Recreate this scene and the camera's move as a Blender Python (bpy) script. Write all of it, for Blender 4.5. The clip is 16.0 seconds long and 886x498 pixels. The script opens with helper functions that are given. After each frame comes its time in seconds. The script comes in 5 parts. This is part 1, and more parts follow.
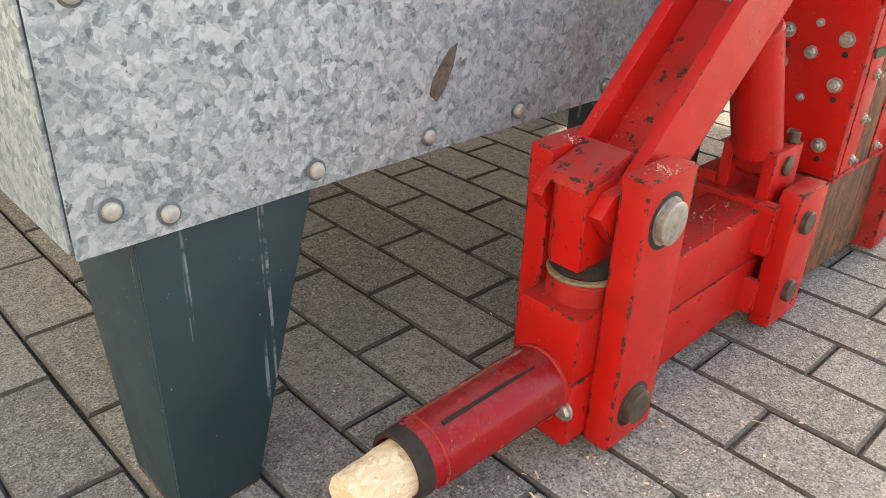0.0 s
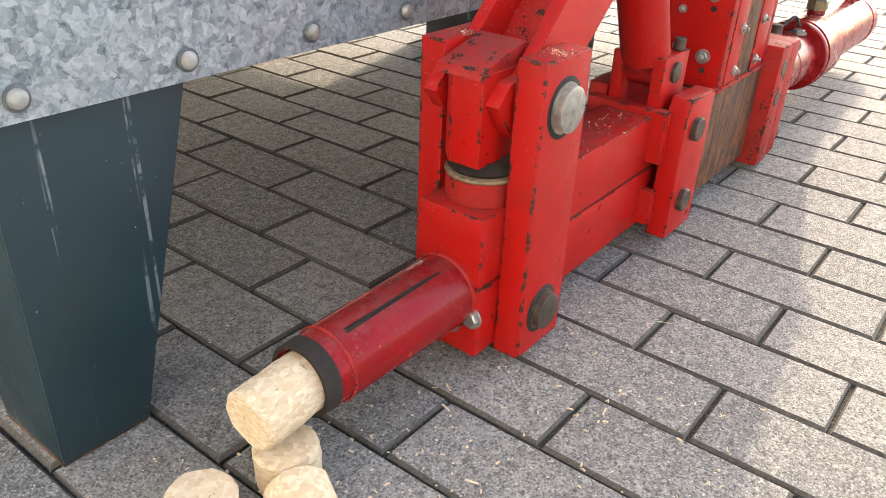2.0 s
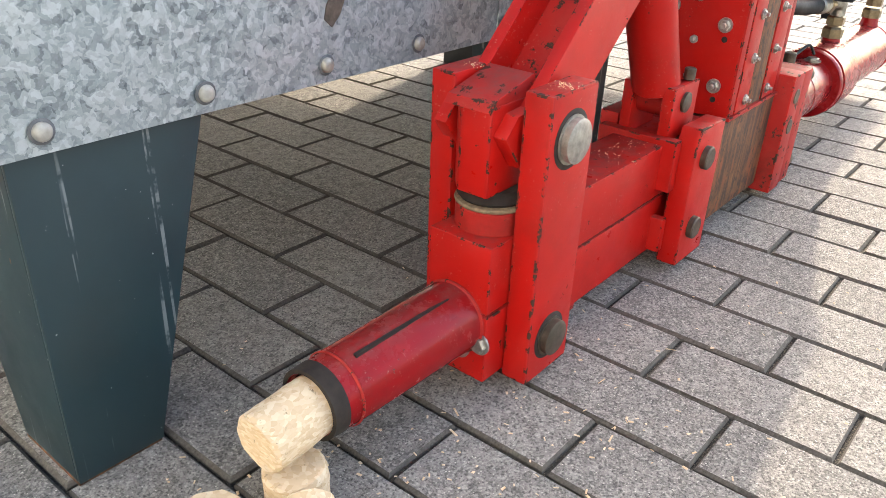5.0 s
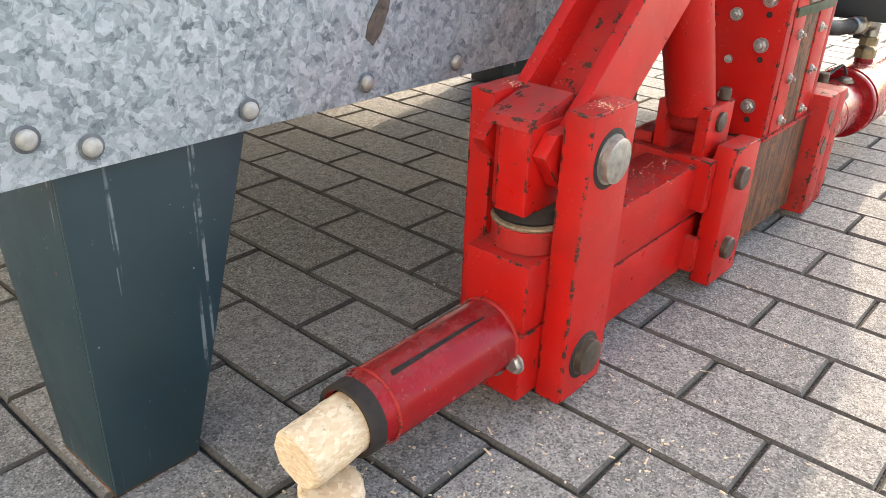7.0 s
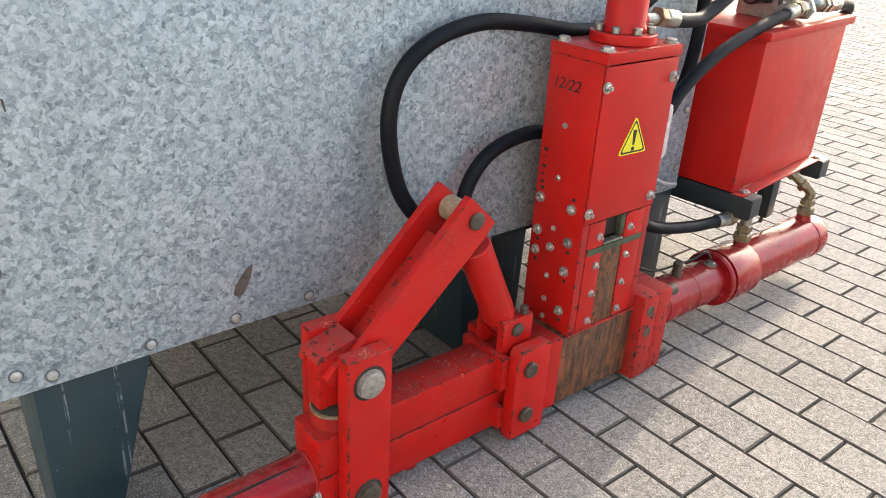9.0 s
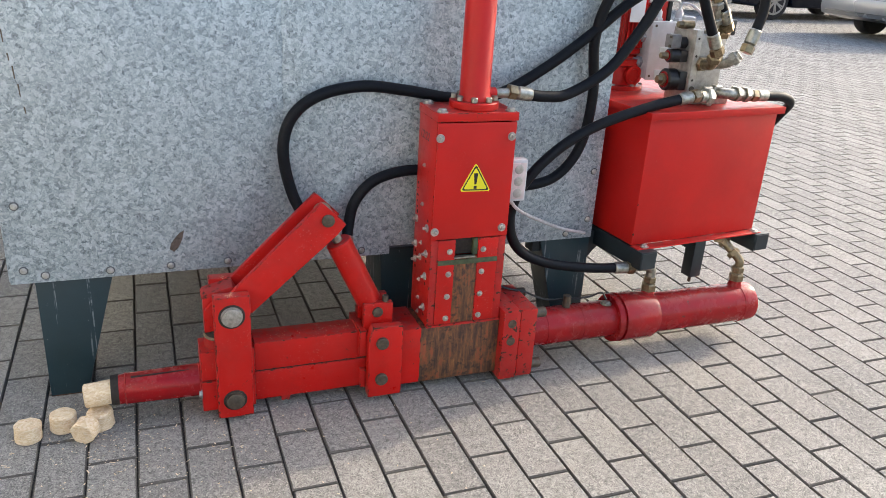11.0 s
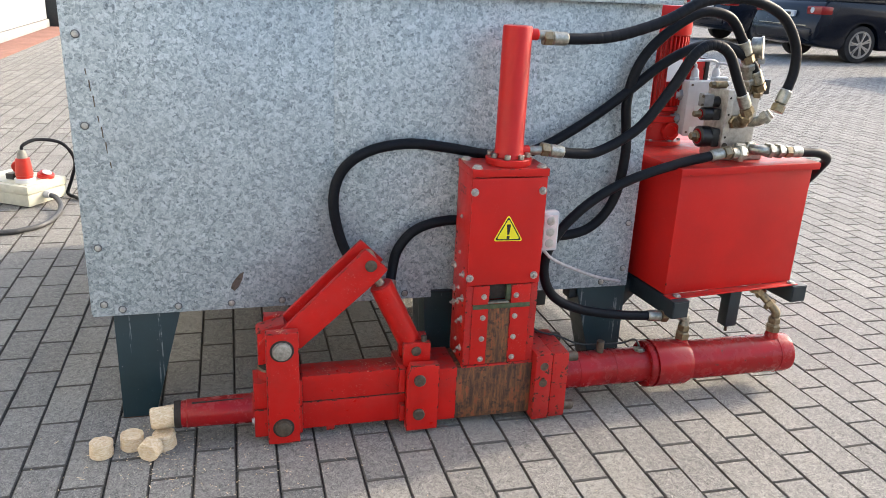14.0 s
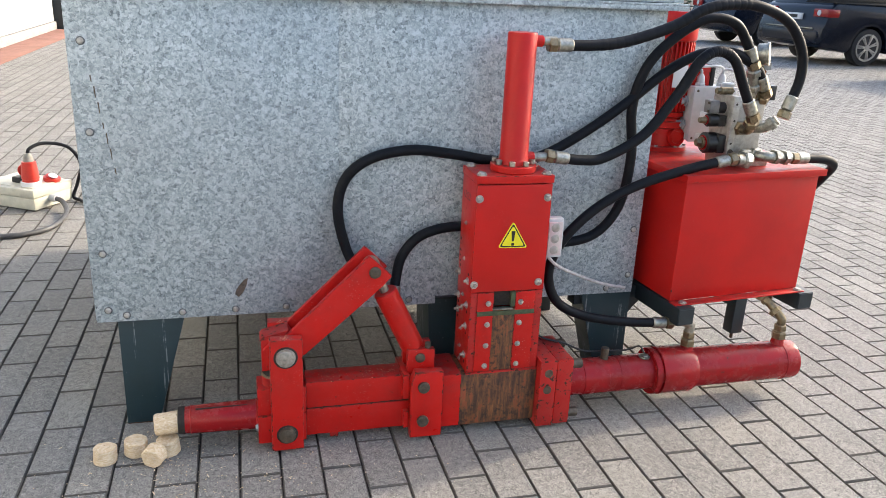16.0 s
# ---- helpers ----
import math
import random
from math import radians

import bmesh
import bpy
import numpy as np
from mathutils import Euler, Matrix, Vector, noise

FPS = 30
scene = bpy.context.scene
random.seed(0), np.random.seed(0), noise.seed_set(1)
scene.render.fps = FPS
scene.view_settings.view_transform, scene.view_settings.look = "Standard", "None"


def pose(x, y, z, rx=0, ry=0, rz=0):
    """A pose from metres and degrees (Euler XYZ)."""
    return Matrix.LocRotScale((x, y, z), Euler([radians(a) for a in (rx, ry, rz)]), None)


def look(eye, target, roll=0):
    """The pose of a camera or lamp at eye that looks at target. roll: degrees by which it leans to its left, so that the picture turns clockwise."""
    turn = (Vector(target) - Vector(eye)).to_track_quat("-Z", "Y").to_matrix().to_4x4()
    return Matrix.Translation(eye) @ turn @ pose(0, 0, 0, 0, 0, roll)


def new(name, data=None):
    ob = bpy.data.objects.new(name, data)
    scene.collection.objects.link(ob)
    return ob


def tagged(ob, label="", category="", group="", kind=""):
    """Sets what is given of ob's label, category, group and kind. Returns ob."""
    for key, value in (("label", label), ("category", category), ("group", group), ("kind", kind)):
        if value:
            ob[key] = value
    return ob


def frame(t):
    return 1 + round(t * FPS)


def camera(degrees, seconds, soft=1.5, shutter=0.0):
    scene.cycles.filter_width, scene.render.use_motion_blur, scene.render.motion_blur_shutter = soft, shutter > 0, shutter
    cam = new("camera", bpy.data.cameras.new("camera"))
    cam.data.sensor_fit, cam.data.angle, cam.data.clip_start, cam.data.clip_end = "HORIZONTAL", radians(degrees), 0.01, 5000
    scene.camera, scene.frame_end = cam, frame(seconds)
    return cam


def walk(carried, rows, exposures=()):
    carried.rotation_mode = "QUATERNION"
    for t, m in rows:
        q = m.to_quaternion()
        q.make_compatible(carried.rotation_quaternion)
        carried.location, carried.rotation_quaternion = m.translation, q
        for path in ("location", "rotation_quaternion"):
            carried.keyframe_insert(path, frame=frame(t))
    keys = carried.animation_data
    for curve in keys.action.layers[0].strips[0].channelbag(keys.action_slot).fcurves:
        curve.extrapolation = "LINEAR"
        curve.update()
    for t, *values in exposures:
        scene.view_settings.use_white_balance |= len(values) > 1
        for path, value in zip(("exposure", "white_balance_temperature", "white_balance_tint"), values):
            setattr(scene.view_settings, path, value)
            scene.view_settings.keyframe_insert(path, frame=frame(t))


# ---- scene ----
cam = camera(59.3, 16.0, soft=0.6)
PATH = [
    (0, (-1.563, -0.141, 0.582), (-0.333, 1.118, -0.368), 2.0),
    (0.5, (-1.565, -0.136, 0.494), (-0.237, 1.001, -0.478), 2.2),
    (1, (-1.569, -0.145, 0.481), (-0.19, 0.923, -0.498), 2.4),
    (1.5, (-1.57, -0.138, 0.485), (-0.174, 0.909, -0.493), 2.5),
    (2, (-1.564, -0.144, 0.495), (-0.168, 0.907, -0.477), 2.6),
    (2.5, (-1.566, -0.152, 0.504), (-0.176, 0.913, -0.463), 2.5),
    (3, (-1.56, -0.158, 0.503), (-0.174, 0.919, -0.456), 2.4),
    (3.5, (-1.56, -0.158, 0.501), (-0.177, 0.931, -0.448), 2.3),
    (4, (-1.56, -0.161, 0.507), (-0.176, 0.932, -0.435), 2.3),
    (6.5, (-1.576, -0.147, 0.509), (-0.204, 0.996, -0.392), 2.3),
    (7, (-1.576, -0.144, 0.51), (-0.212, 1.012, -0.385), 2.3),
    (7.5, (-1.576, -0.143, 0.515), (-0.224, 1.031, -0.376), 2.3),
    (8, (-1.563, -0.15, 0.598), (-0.239, 1.057, -0.289), 2.6),
    (8.2, (-1.557, -0.172, 0.699), (-0.244, 1.038, -0.201), 3.0),
    (8.5, (-1.563, -0.307, 0.837), (-0.293, 0.965, -0.041), 3.0),
    (9, (-1.507, -0.605, 0.96), (-0.339, 0.763, 0.085), 3.4),
    (9.5, (-1.342, -0.842, 0.998), (-0.31, 0.63, 0.121), 3.7),
    (9.7, (-1.294, -0.928, 1.002), (-0.319, 0.586, 0.132), 3.7),
    (11.8, (-1.062, -1.545, 1.125), (-0.474, 0.24, 0.442), 3.6),
    (12, (-1.057, -1.555, 1.133), (-0.485, 0.239, 0.458), 3.5),
    (12.5, (-1.058, -1.569, 1.138), (-0.517, 0.241, 0.48), 3.3),
    (13, (-1.058, -1.566, 1.143), (-0.534, 0.248, 0.483), 3.1),
    (13.5, (-1.055, -1.562, 1.145), (-0.539, 0.254, 0.486), 2.9),
    (14, (-1.056, -1.556, 1.145), (-0.548, 0.263, 0.486), 2.7),
    (14.5, (-1.056, -1.545, 1.147), (-0.553, 0.275, 0.489), 2.7),
    (15, (-1.05, -1.547, 1.15), (-0.551, 0.274, 0.49), 2.7),
    (15.5, (-1.056, -1.552, 1.156), (-0.558, 0.27, 0.498), 2.8),
    (16, (-1.052, -1.549, 1.155), (-0.557, 0.275, 0.5), 2.7),
]
exposure_rows = [(0.0, 2.22, 7050, 10), (0.7, 2.20, 6650, 10), (7.4, 2.26, 6450, 10), (8.0, 2.40, 6500, 10), (8.5, 2.24, 6550, 10), (9.1, 1.90, 6450, 10), (12.0, 1.66, 6200, 10), (16.0, 1.64, 6200, 10)]
walk(cam, [(t, look(eye, target, roll)) for t, eye, target, roll in PATH], exposure_rows)

# ---- world and sun ----
SUN_EL, SUN_AZ = 28.0, 14.5      # degrees above the ground, degrees from +x towards +y
world = bpy.data.worlds.new("sky")
scene.world = world
world.use_nodes = True
wn = world.node_tree
sky = wn.nodes.new("ShaderNodeTexSky")
sky.sky_type, sky.sun_disc = "NISHITA", False
sky.sun_elevation, sky.sun_rotation = radians(SUN_EL), radians(90 - SUN_AZ)
sky.air_density, sky.dust_density, sky.ozone_density = 1.0, 3.0, 1.0
wn.links.new(sky.outputs[0], wn.nodes["Background"].inputs[0])
wn.nodes["Background"].inputs[1].default_value = 0.15
sun_dir = Vector((math.cos(radians(SUN_EL)) * math.cos(radians(SUN_AZ)), math.cos(radians(SUN_EL)) * math.sin(radians(SUN_AZ)), math.sin(radians(SUN_EL))))
sun = new("sun", bpy.data.lights.new("sun", "SUN"))
sun.data.energy, sun.data.angle, sun.data.color = 1.32, radians(0.6), (1.0, 0.85, 0.64)
sun.matrix_world = look(sun_dir * 30, (0, 0, 0))


# ---- materials ----
class Nodes:
    """A small builder for node materials."""

    def __init__(self, name):
        self.m = bpy.data.materials.new(name)
        self.m.use_nodes = True
        self.t = self.m.node_tree
        self.b = self.t.nodes["Principled BSDF"]

    def add(self, kind, **values):
        n = self.t.nodes.new(kind)
        for k, v in values.items():
            if k in n.inputs:
                n.inputs[k].default_value = v
        return n

    def link(self, a, b):
        self.t.links.new(a, b)

    def coords(self, scale=(1, 1, 1), space="Object"):
        tc, mp = self.add("ShaderNodeTexCoord"), self.add("ShaderNodeMapping")
        mp.inputs["Scale"].default_value = scale
        self.link(tc.outputs[space], mp.inputs[0])
        return mp.outputs[0]

    def noise(self, vec, scale, detail=4.0, rough=0.6):
        n = self.add("ShaderNodeTexNoise", Scale=scale, Detail=detail, Roughness=rough)
        self.link(vec, n.inputs["Vector"])
        return n.outputs["Fac"]

    def voronoi(self, vec, scale, feature="F1", out="Color", rand=1.0):
        n = self.add("ShaderNodeTexVoronoi", Scale=scale, Randomness=rand)
        n.feature = feature
        self.link(vec, n.inputs["Vector"])
        return n.outputs[out]

    def ramp(self, fac, *stops):
        r = self.add("ShaderNodeValToRGB")
        e = r.color_ramp.elements
        while len(e) < len(stops):
            e.new(0.5)
        for el, (p, c) in zip(e, stops):
            el.position = p
            el.color = (c, c, c, 1) if isinstance(c, (int, float)) else (*c, 1)
        self.link(fac, r.inputs[0])
        return r.outputs[0]

    def mix(self, fac, a, b, mode="MIX"):
        n = self.add("ShaderNodeMix")
        n.data_type, n.blend_type = "RGBA", mode
        for v, i in ((fac, 0), (a, 6), (b, 7)):
            if isinstance(v, bpy.types.NodeSocket):
                self.link(v, n.inputs[i])
            else:
                n.inputs[i].default_value = v if i == 0 else (*v, 1)
        return n.outputs[2]

    def math(self, op, a, b=0.0):
        n = self.add("ShaderNodeMath")
        n.operation = op
        for v, i in ((a, 0), (b, 1)):
            if isinstance(v, bpy.types.NodeSocket):
                self.link(v, n.inputs[i])
            else:
                n.inputs[i].default_value = v
        return n.outputs[0]

    def bump(self, height, strength=0.3, distance=0.001):
        n = self.add("ShaderNodeBump", Strength=strength, Distance=distance)
        self.link(height, n.inputs["Height"])
        self.link(n.outputs[0], self.b.inputs["Normal"])

    def done(self, colour=None, rough=None, metal=None):
        for v, k in ((colour, "Base Color"), (rough, "Roughness"), (metal, "Metallic")):
            if v is None:
                continue
            if isinstance(v, bpy.types.NodeSocket):
                self.link(v, self.b.inputs[k])
            else:
                self.b.inputs[k].default_value = (*v, 1) if k == "Base Color" else v
        return self.m


def simple(name, colour, rough=0.5, metal=0.0, vary=0.25, scale=60.0, bump=0.15):
    n = Nodes(name)
    v = n.coords()
    f = n.noise(v, scale)
    g = n.noise(v, scale * 0.12)
    dark = tuple(c * (1 - vary) for c in colour)
    light = tuple(min(1, c * (1 + vary)) for c in colour)
    c = n.mix(n.ramp(f, (0.3, 0), (0.7, 1)), dark, light)
    c = n.mix(n.ramp(g, (0.35, 0.0), (0.75, 0.45)), c, tuple(x * 0.6 for x in colour))
    n.bump(f, bump, 0.0006)
    return n.done(c, n.ramp(g, (0.3, max(0, rough - 0.1)), (0.7, min(1, rough + 0.12))), metal)


def red_paint(name, base=(0.52, 0.009, 0.006), chips=0.655, dusty=0.12, rough=0.32, grime=0.4):
    n = Nodes(name)
    v = n.coords()
    big, mid, fine = n.noise(v, 5, 5), n.noise(v, 26, 6, 0.7), n.noise(v, 260, 3)
    c = n.mix(n.ramp(big, (0.3, 0), (0.75, 1)), base, tuple(x * f for x, f in zip(base, (0.74, 0.9, 1.0))))
    c = n.mix(n.math("MULTIPLY", n.ramp(mid, (0.45, 0), (0.75, 1)), dusty), c, (0.42, 0.07, 0.05))
    c = n.mix(n.math("MULTIPLY", n.ramp(n.noise(v, 9, 6, 0.75), (0.52, 0), (0.78, 1)), grime), c, (0.11, 0.02, 0.014))
    dust = n.math("MULTIPLY", n.ramp(fine, (0.62, 0), (0.72, 1)), n.ramp(n.noise(v, 16, 3), (0.5, 0), (0.7, 0.5 if dusty > 0.1 else 0.1)))
    c = n.mix(dust, c, (0.55, 0.40, 0.30))
    flake = n.noise(v, 58, 6, 0.72)
    chip = n.ramp(flake, (chips, 0), (chips + 0.02, 1))
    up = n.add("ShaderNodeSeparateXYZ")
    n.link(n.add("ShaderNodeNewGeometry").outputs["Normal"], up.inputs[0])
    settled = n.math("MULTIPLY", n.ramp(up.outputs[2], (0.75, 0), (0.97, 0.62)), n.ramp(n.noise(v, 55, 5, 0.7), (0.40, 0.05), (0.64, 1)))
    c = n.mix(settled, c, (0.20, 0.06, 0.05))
    c = n.mix(chip, c, n.mix(fine, (0.02, 0.011, 0.008), (0.085, 0.042, 0.026)))
    n.bump(n.math("SUBTRACT", n.math("MULTIPLY", fine, 0.25), chip), 0.4, 0.0006)
    r = n.mix(chip, n.ramp(mid, (0.3, rough - 0.06), (0.7, rough + 0.16)), (0.8, 0.8, 0.8))
    n.b.inputs["Specular IOR Level"].default_value = 0.27
    return n.done(c, r, 0.0)


def galvanised(name):
    n = Nodes(name)
    v = n.coords()
    warp = n.add("ShaderNodeTexNoise", Scale=85.0, Detail=5.0)
    n.link(v, warp.inputs["Vector"])
    add = n.add("ShaderNodeVectorMath")
    add.operation = "MULTIPLY_ADD"
    n.link(warp.outputs["Color"], add.inputs[0])
    add.inputs[1].default_value = (0.016, 0.016, 0.016)
    n.link(v, add.inputs[2])
    w = add.outputs[0]
    cells = n.voronoi(w, 132)
    cells2 = n.voronoi(w, 270)
    sep = n.add("ShaderNodeSeparateColor")
    n.link(cells, sep.inputs[0])
    sep2 = n.add("ShaderNodeSeparateColor")
    n.link(cells2, sep2.inputs[0])
    f = n.mix(0.42, sep.outputs[0], sep2.outputs[1])
    f = n.mix(0.22, f, n.noise(v, 420, 4, 0.7))
    c = n.ramp(f, (0.10, (0.12, 0.147, 0.163)), (0.26, (0.245, 0.292, 0.316)), (0.50, (0.38, 0.440, 0.466)), (0.80, (0.55, 0.617, 0.642)))
    stain = n.ramp(n.noise(v, 3.2, 6, 0.7), (0.42, 0), (0.7, 0.3))
    c = n.mix(stain, c, (0.22, 0.24, 0.26))
    n.bump(f, 0.12, 0.0006)
    r = n.ramp(sep.outputs[2], (0.0, 0.38), (1.0, 0.58))
    return n.done(c, r, 0.45)


def paver_mat(name, use_random="Object"):
    n = Nodes(name)
    geo = n.add("ShaderNodeNewGeometry")
    v = geo.outputs["Position"]
    if use_random == "Object":
        oi = n.add("ShaderNodeObjectInfo")
        rnd = oi.outputs["Random"]
    else:
        rnd = geo.outputs["Random Per Island"]
    tone = n.ramp(rnd, (0.0, (0.19, 0.182, 0.168)), (0.35, (0.235, 0.225, 0.207)), (0.7, (0.265, 0.252, 0.232)), (1.0, (0.30, 0.285, 0.255)))
    c = n.mix(n.ramp(n.noise(v, 2.6, 5, 0.65), (0.35, 0.0), (0.72, 0.6)), tone, (0.13, 0.124, 0.115))
    mott = n.noise(v, 70, 5, 0.75)
    c = n.mix(n.ramp(mott, (0.36, 0.55), (0.5, 0.0)), c, (0.10, 0.095, 0.085))
    c = n.mix(n.ramp(mott, (0.5, 0.0), (0.66, 0.45)), c, (0.44, 0.42, 0.37))
    grit = n.noise(v, 400, 3, 0.6)
    c = n.mix(n.ramp(grit, (0.34, 0.9), (0.46, 0.0)), c, (0.04, 0.037, 0.033))
    c = n.mix(n.ramp(grit, (0.56, 0.0), (0.68, 0.70)), c, (0.50, 0.475, 0.42))
    grain = n.add("ShaderNodeSeparateColor")
    n.link(n.voronoi(v, 340), grain.inputs[0])
    c = n.mix(n.ramp(grain.outputs[0], (0.0, 0.62), (0.30, 0.0)), c, (0.055, 0.052, 0.047))
    c = n.mix(n.ramp(grain.outputs[1], (0.76, 0.0), (0.98, 0.42)), c, (0.48, 0.46, 0.41))
    speck = n.voronoi(v, 240, out="Distance")
    white = n.math("MULTIPLY", n.ramp(speck, (0.10, 1), (0.22, 0)), n.ramp(n.noise(v, 130, 2), (0.5, 0), (0.58, 1)))
    c = n.mix(white, c, (0.68, 0.65, 0.58))
    blot = n.ramp(n.noise(v, 14, 4, 0.6), (0.64, 0), (0.74, 0.55))
    c = n.mix(blot, c, (0.11, 0.105, 0.1))
    n.bump(grit, 0.9, 0.0022)
    return n.done(c, n.ramp(grit, (0.3, 0.75), (0.7, 0.95)), 0.0)


def joint_mat():
    n = Nodes("joint_sand")
    v = n.add("ShaderNodeNewGeometry").outputs["Position"]
    g = n.noise(v, 420, 3, 0.8)
    c = n.ramp(g, (0.3, (0.012, 0.011, 0.009)), (0.55, (0.035, 0.031, 0.025)), (0.68, (0.18, 0.15, 0.11)))
    n.bump(g, 0.9, 0.002)
    return n.done(c, 0.95)


def far_paving():
    n = Nodes("far_paving")
    v = n.add("ShaderNodeNewGeometry").outputs["Position"]
    mp = n.add("ShaderNodeMapping")
    mp.inputs["Rotation"].default_value = (0, 0, radians(90))
    n.link(v, mp.inputs[0])
    br = n.add("ShaderNodeTexBrick", **{"Scale": 1.0, "Mortar Size": 0.006, "Brick Width": 0.2, "Row Height": 0.0985})
    br.inputs["Color1"].default_value, br.inputs["Color2"].default_value = (0.25, 0.24, 0.225, 1), (0.33, 0.315, 0.29, 1)
    br.inputs["Mortar"].default_value = (0.05, 0.046, 0.04, 1)
    n.link(mp.outputs[0], br.inputs["Vector"])
    c = n.mix(n.ramp(n.noise(v, 0.6, 5), (0.35, 0), (0.75, 0.4)), br.outputs[0], (0.17, 0.16, 0.15))
    return n.done(c, 0.9)


def briquette_mat():
    n = Nodes("pressed_sawdust")
    v = n.coords()
    f, g = n.noise(v, 140, 5, 0.75), n.noise(v, 28, 4, 0.6)
    flake = n.voronoi(n.coords((1, 1, 2.2)), 210)
    s = n.add("ShaderNodeSeparateColor")
    n.link(flake, s.inputs[0])
    c = n.ramp(s.outputs[0], (0.0, (0.64, 0.47, 0.28)), (0.5, (0.72, 0.56, 0.36)), (1.0, (0.80, 0.67, 0.48)))
    c = n.mix(n.ramp(f, (0.62, 0), (0.70, 0.8)), c, (0.16, 0.11, 0.06))
    c = n.mix(n.ramp(g, (0.6, 0), (0.75, 0.3)), c, (0.42, 0.40, 0.40))
    n.bump(n.mix(0.5, f, s.outputs[1]), 0.8, 0.0022)
    return n.done(c, 0.9)


def rusty(name):
    n = Nodes(name)
    v = n.coords()
    streak = n.noise(n.coords((75, 75, 10)), 1.0, 7, 0.72)
    patch = n.noise(v, 22, 6, 0.7)
    c = n.ramp(streak, (0.34, (0.03, 0.018, 0.012)), (0.46, (0.085, 0.038, 0.02)), (0.56, (0.17, 0.072, 0.026)), (0.68, (0.30, 0.135, 0.045)))
    red = n.ramp(n.mix(0.5, streak, patch), (0.53, 0), (0.57, 0.6))
    c = n.mix(red, c, (0.30, 0.03, 0.016))
    c = n.mix(n.ramp(patch, (0.50, 0), (0.64, 0.75)), c, (0.21, 0.085, 0.026))
    c = n.mix(n.ramp(n.noise(v, 60, 4, 0.7), (0.36, 0.8), (0.45, 0)), c, (0.03, 0.02, 0.015))
    n.bump(n.mix(0.5, streak, patch), 0.5, 0.0015)
    return n.done(c, 0.7, 0.1)


def green_paint():
    n = Nodes("dark_green_paint")
    v = n.coords()
    c = n.mix(n.ramp(n.noise(v, 7, 5), (0.3, 0), (0.7, 1)), (0.012, 0.030, 0.037), (0.021, 0.046, 0.054))
    drip = n.ramp(n.noise(n.coords((95, 95, 2.2)), 1.0, 2, 0.5), (0.645, 0), (0.665, 0.55))
    drip = n.math("MULTIPLY", drip, n.ramp(n.noise(v, 60, 3), (0.42, 0), (0.55, 1)))
    c = n.mix(drip, c, (0.30, 0.33, 0.33))
    c = n.mix(n.ramp(n.noise(v, 34, 5, 0.7), (0.735, 0), (0.75, 0.9)), c, (0.26, 0.09, 0.022))
    c = n.mix(n.ramp(n.noise(v, 210, 2), (0.735, 0), (0.76, 0.8)), c, (0.4, 0.42, 0.4))
    n.bump(n.noise(v, 120, 3), 0.1, 0.0006)
    return n.done(c, n.ramp(n.noise(v, 14, 4), (0.3, 0.30), (0.7, 0.46)))


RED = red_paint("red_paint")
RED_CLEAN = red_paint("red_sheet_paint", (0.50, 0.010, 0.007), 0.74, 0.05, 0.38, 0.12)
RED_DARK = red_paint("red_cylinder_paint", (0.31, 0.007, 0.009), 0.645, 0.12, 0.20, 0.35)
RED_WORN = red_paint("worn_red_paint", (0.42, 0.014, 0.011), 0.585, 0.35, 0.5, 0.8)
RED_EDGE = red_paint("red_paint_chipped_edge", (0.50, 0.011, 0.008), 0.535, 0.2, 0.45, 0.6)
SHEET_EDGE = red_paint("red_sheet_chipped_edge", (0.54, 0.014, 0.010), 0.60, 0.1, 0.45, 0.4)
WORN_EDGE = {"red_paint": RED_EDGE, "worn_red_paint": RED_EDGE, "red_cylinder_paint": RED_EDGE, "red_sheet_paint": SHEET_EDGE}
GALV = galvanised("galvanised_sheet")
GREEN = green_paint()
FRAME = simple("dark_frame_paint", (0.014, 0.022, 0.026), 0.45, 0.0, 0.2, 40)
RUBBER = simple("black_rubber", (0.0045, 0.0055, 0.008), 0.5, 0.0, 0.3, 160, 0.3)
RUBBER.node_tree.nodes["Principled BSDF"].inputs["Specular IOR Level"].default_value = 0.18
STEEL = simple("zinc_plated_steel", (0.35, 0.34, 0.29), 0.36, 0.85, 0.4, 90)
BOLT = simple("bolt_steel", (0.44, 0.42, 0.38), 0.42, 0.7, 0.35, 120)
PIN = simple("oily_steel", (0.10, 0.08, 0.058), 0.5, 0.5, 0.45, 90)
ZINC_HEAD = simple("dull_zinc_head", (0.44, 0.43, 0.38), 0.5, 0.35, 0.2, 150)
PIN_TOP = simple("worn_steel_pin", (0.36, 0.335, 0.29), 0.45, 0.55, 0.35, 120)
GREENISH = simple("old_green_dirt", (0.06, 0.075, 0.035), 0.75, 0.0, 0.5, 60)
BRASS = simple("yellow_zinc", (0.24, 0.19, 0.115), 0.38, 0.85, 0.4, 90)
# oil and dirt, and also the painted shade of holes and the slot
DARK = simple("oil_dirt_and_hole_dark", (0.025, 0.018, 0.013), 0.8, 0.0, 0.5, 120)
ALU = simple("cast_aluminium", (0.42, 0.40, 0.36), 0.45, 0.5, 0.3, 60)
GREY_PLASTIC = simple("pale_grey_plastic", (0.52, 0.53, 0.54), 0.45, 0.0, 0.1, 30)
SOCKET_BOX = simple("cream_plastic", (0.55, 0.54, 0.44), 0.5, 0.0, 0.12, 30)
PLUG_RED = simple("red_plastic", (0.55, 0.03, 0.015), 0.4, 0.0, 0.1, 40)
BLACK = simple("black_plastic", (0.012, 0.012, 0.013), 0.35, 0.0, 0.2, 60)
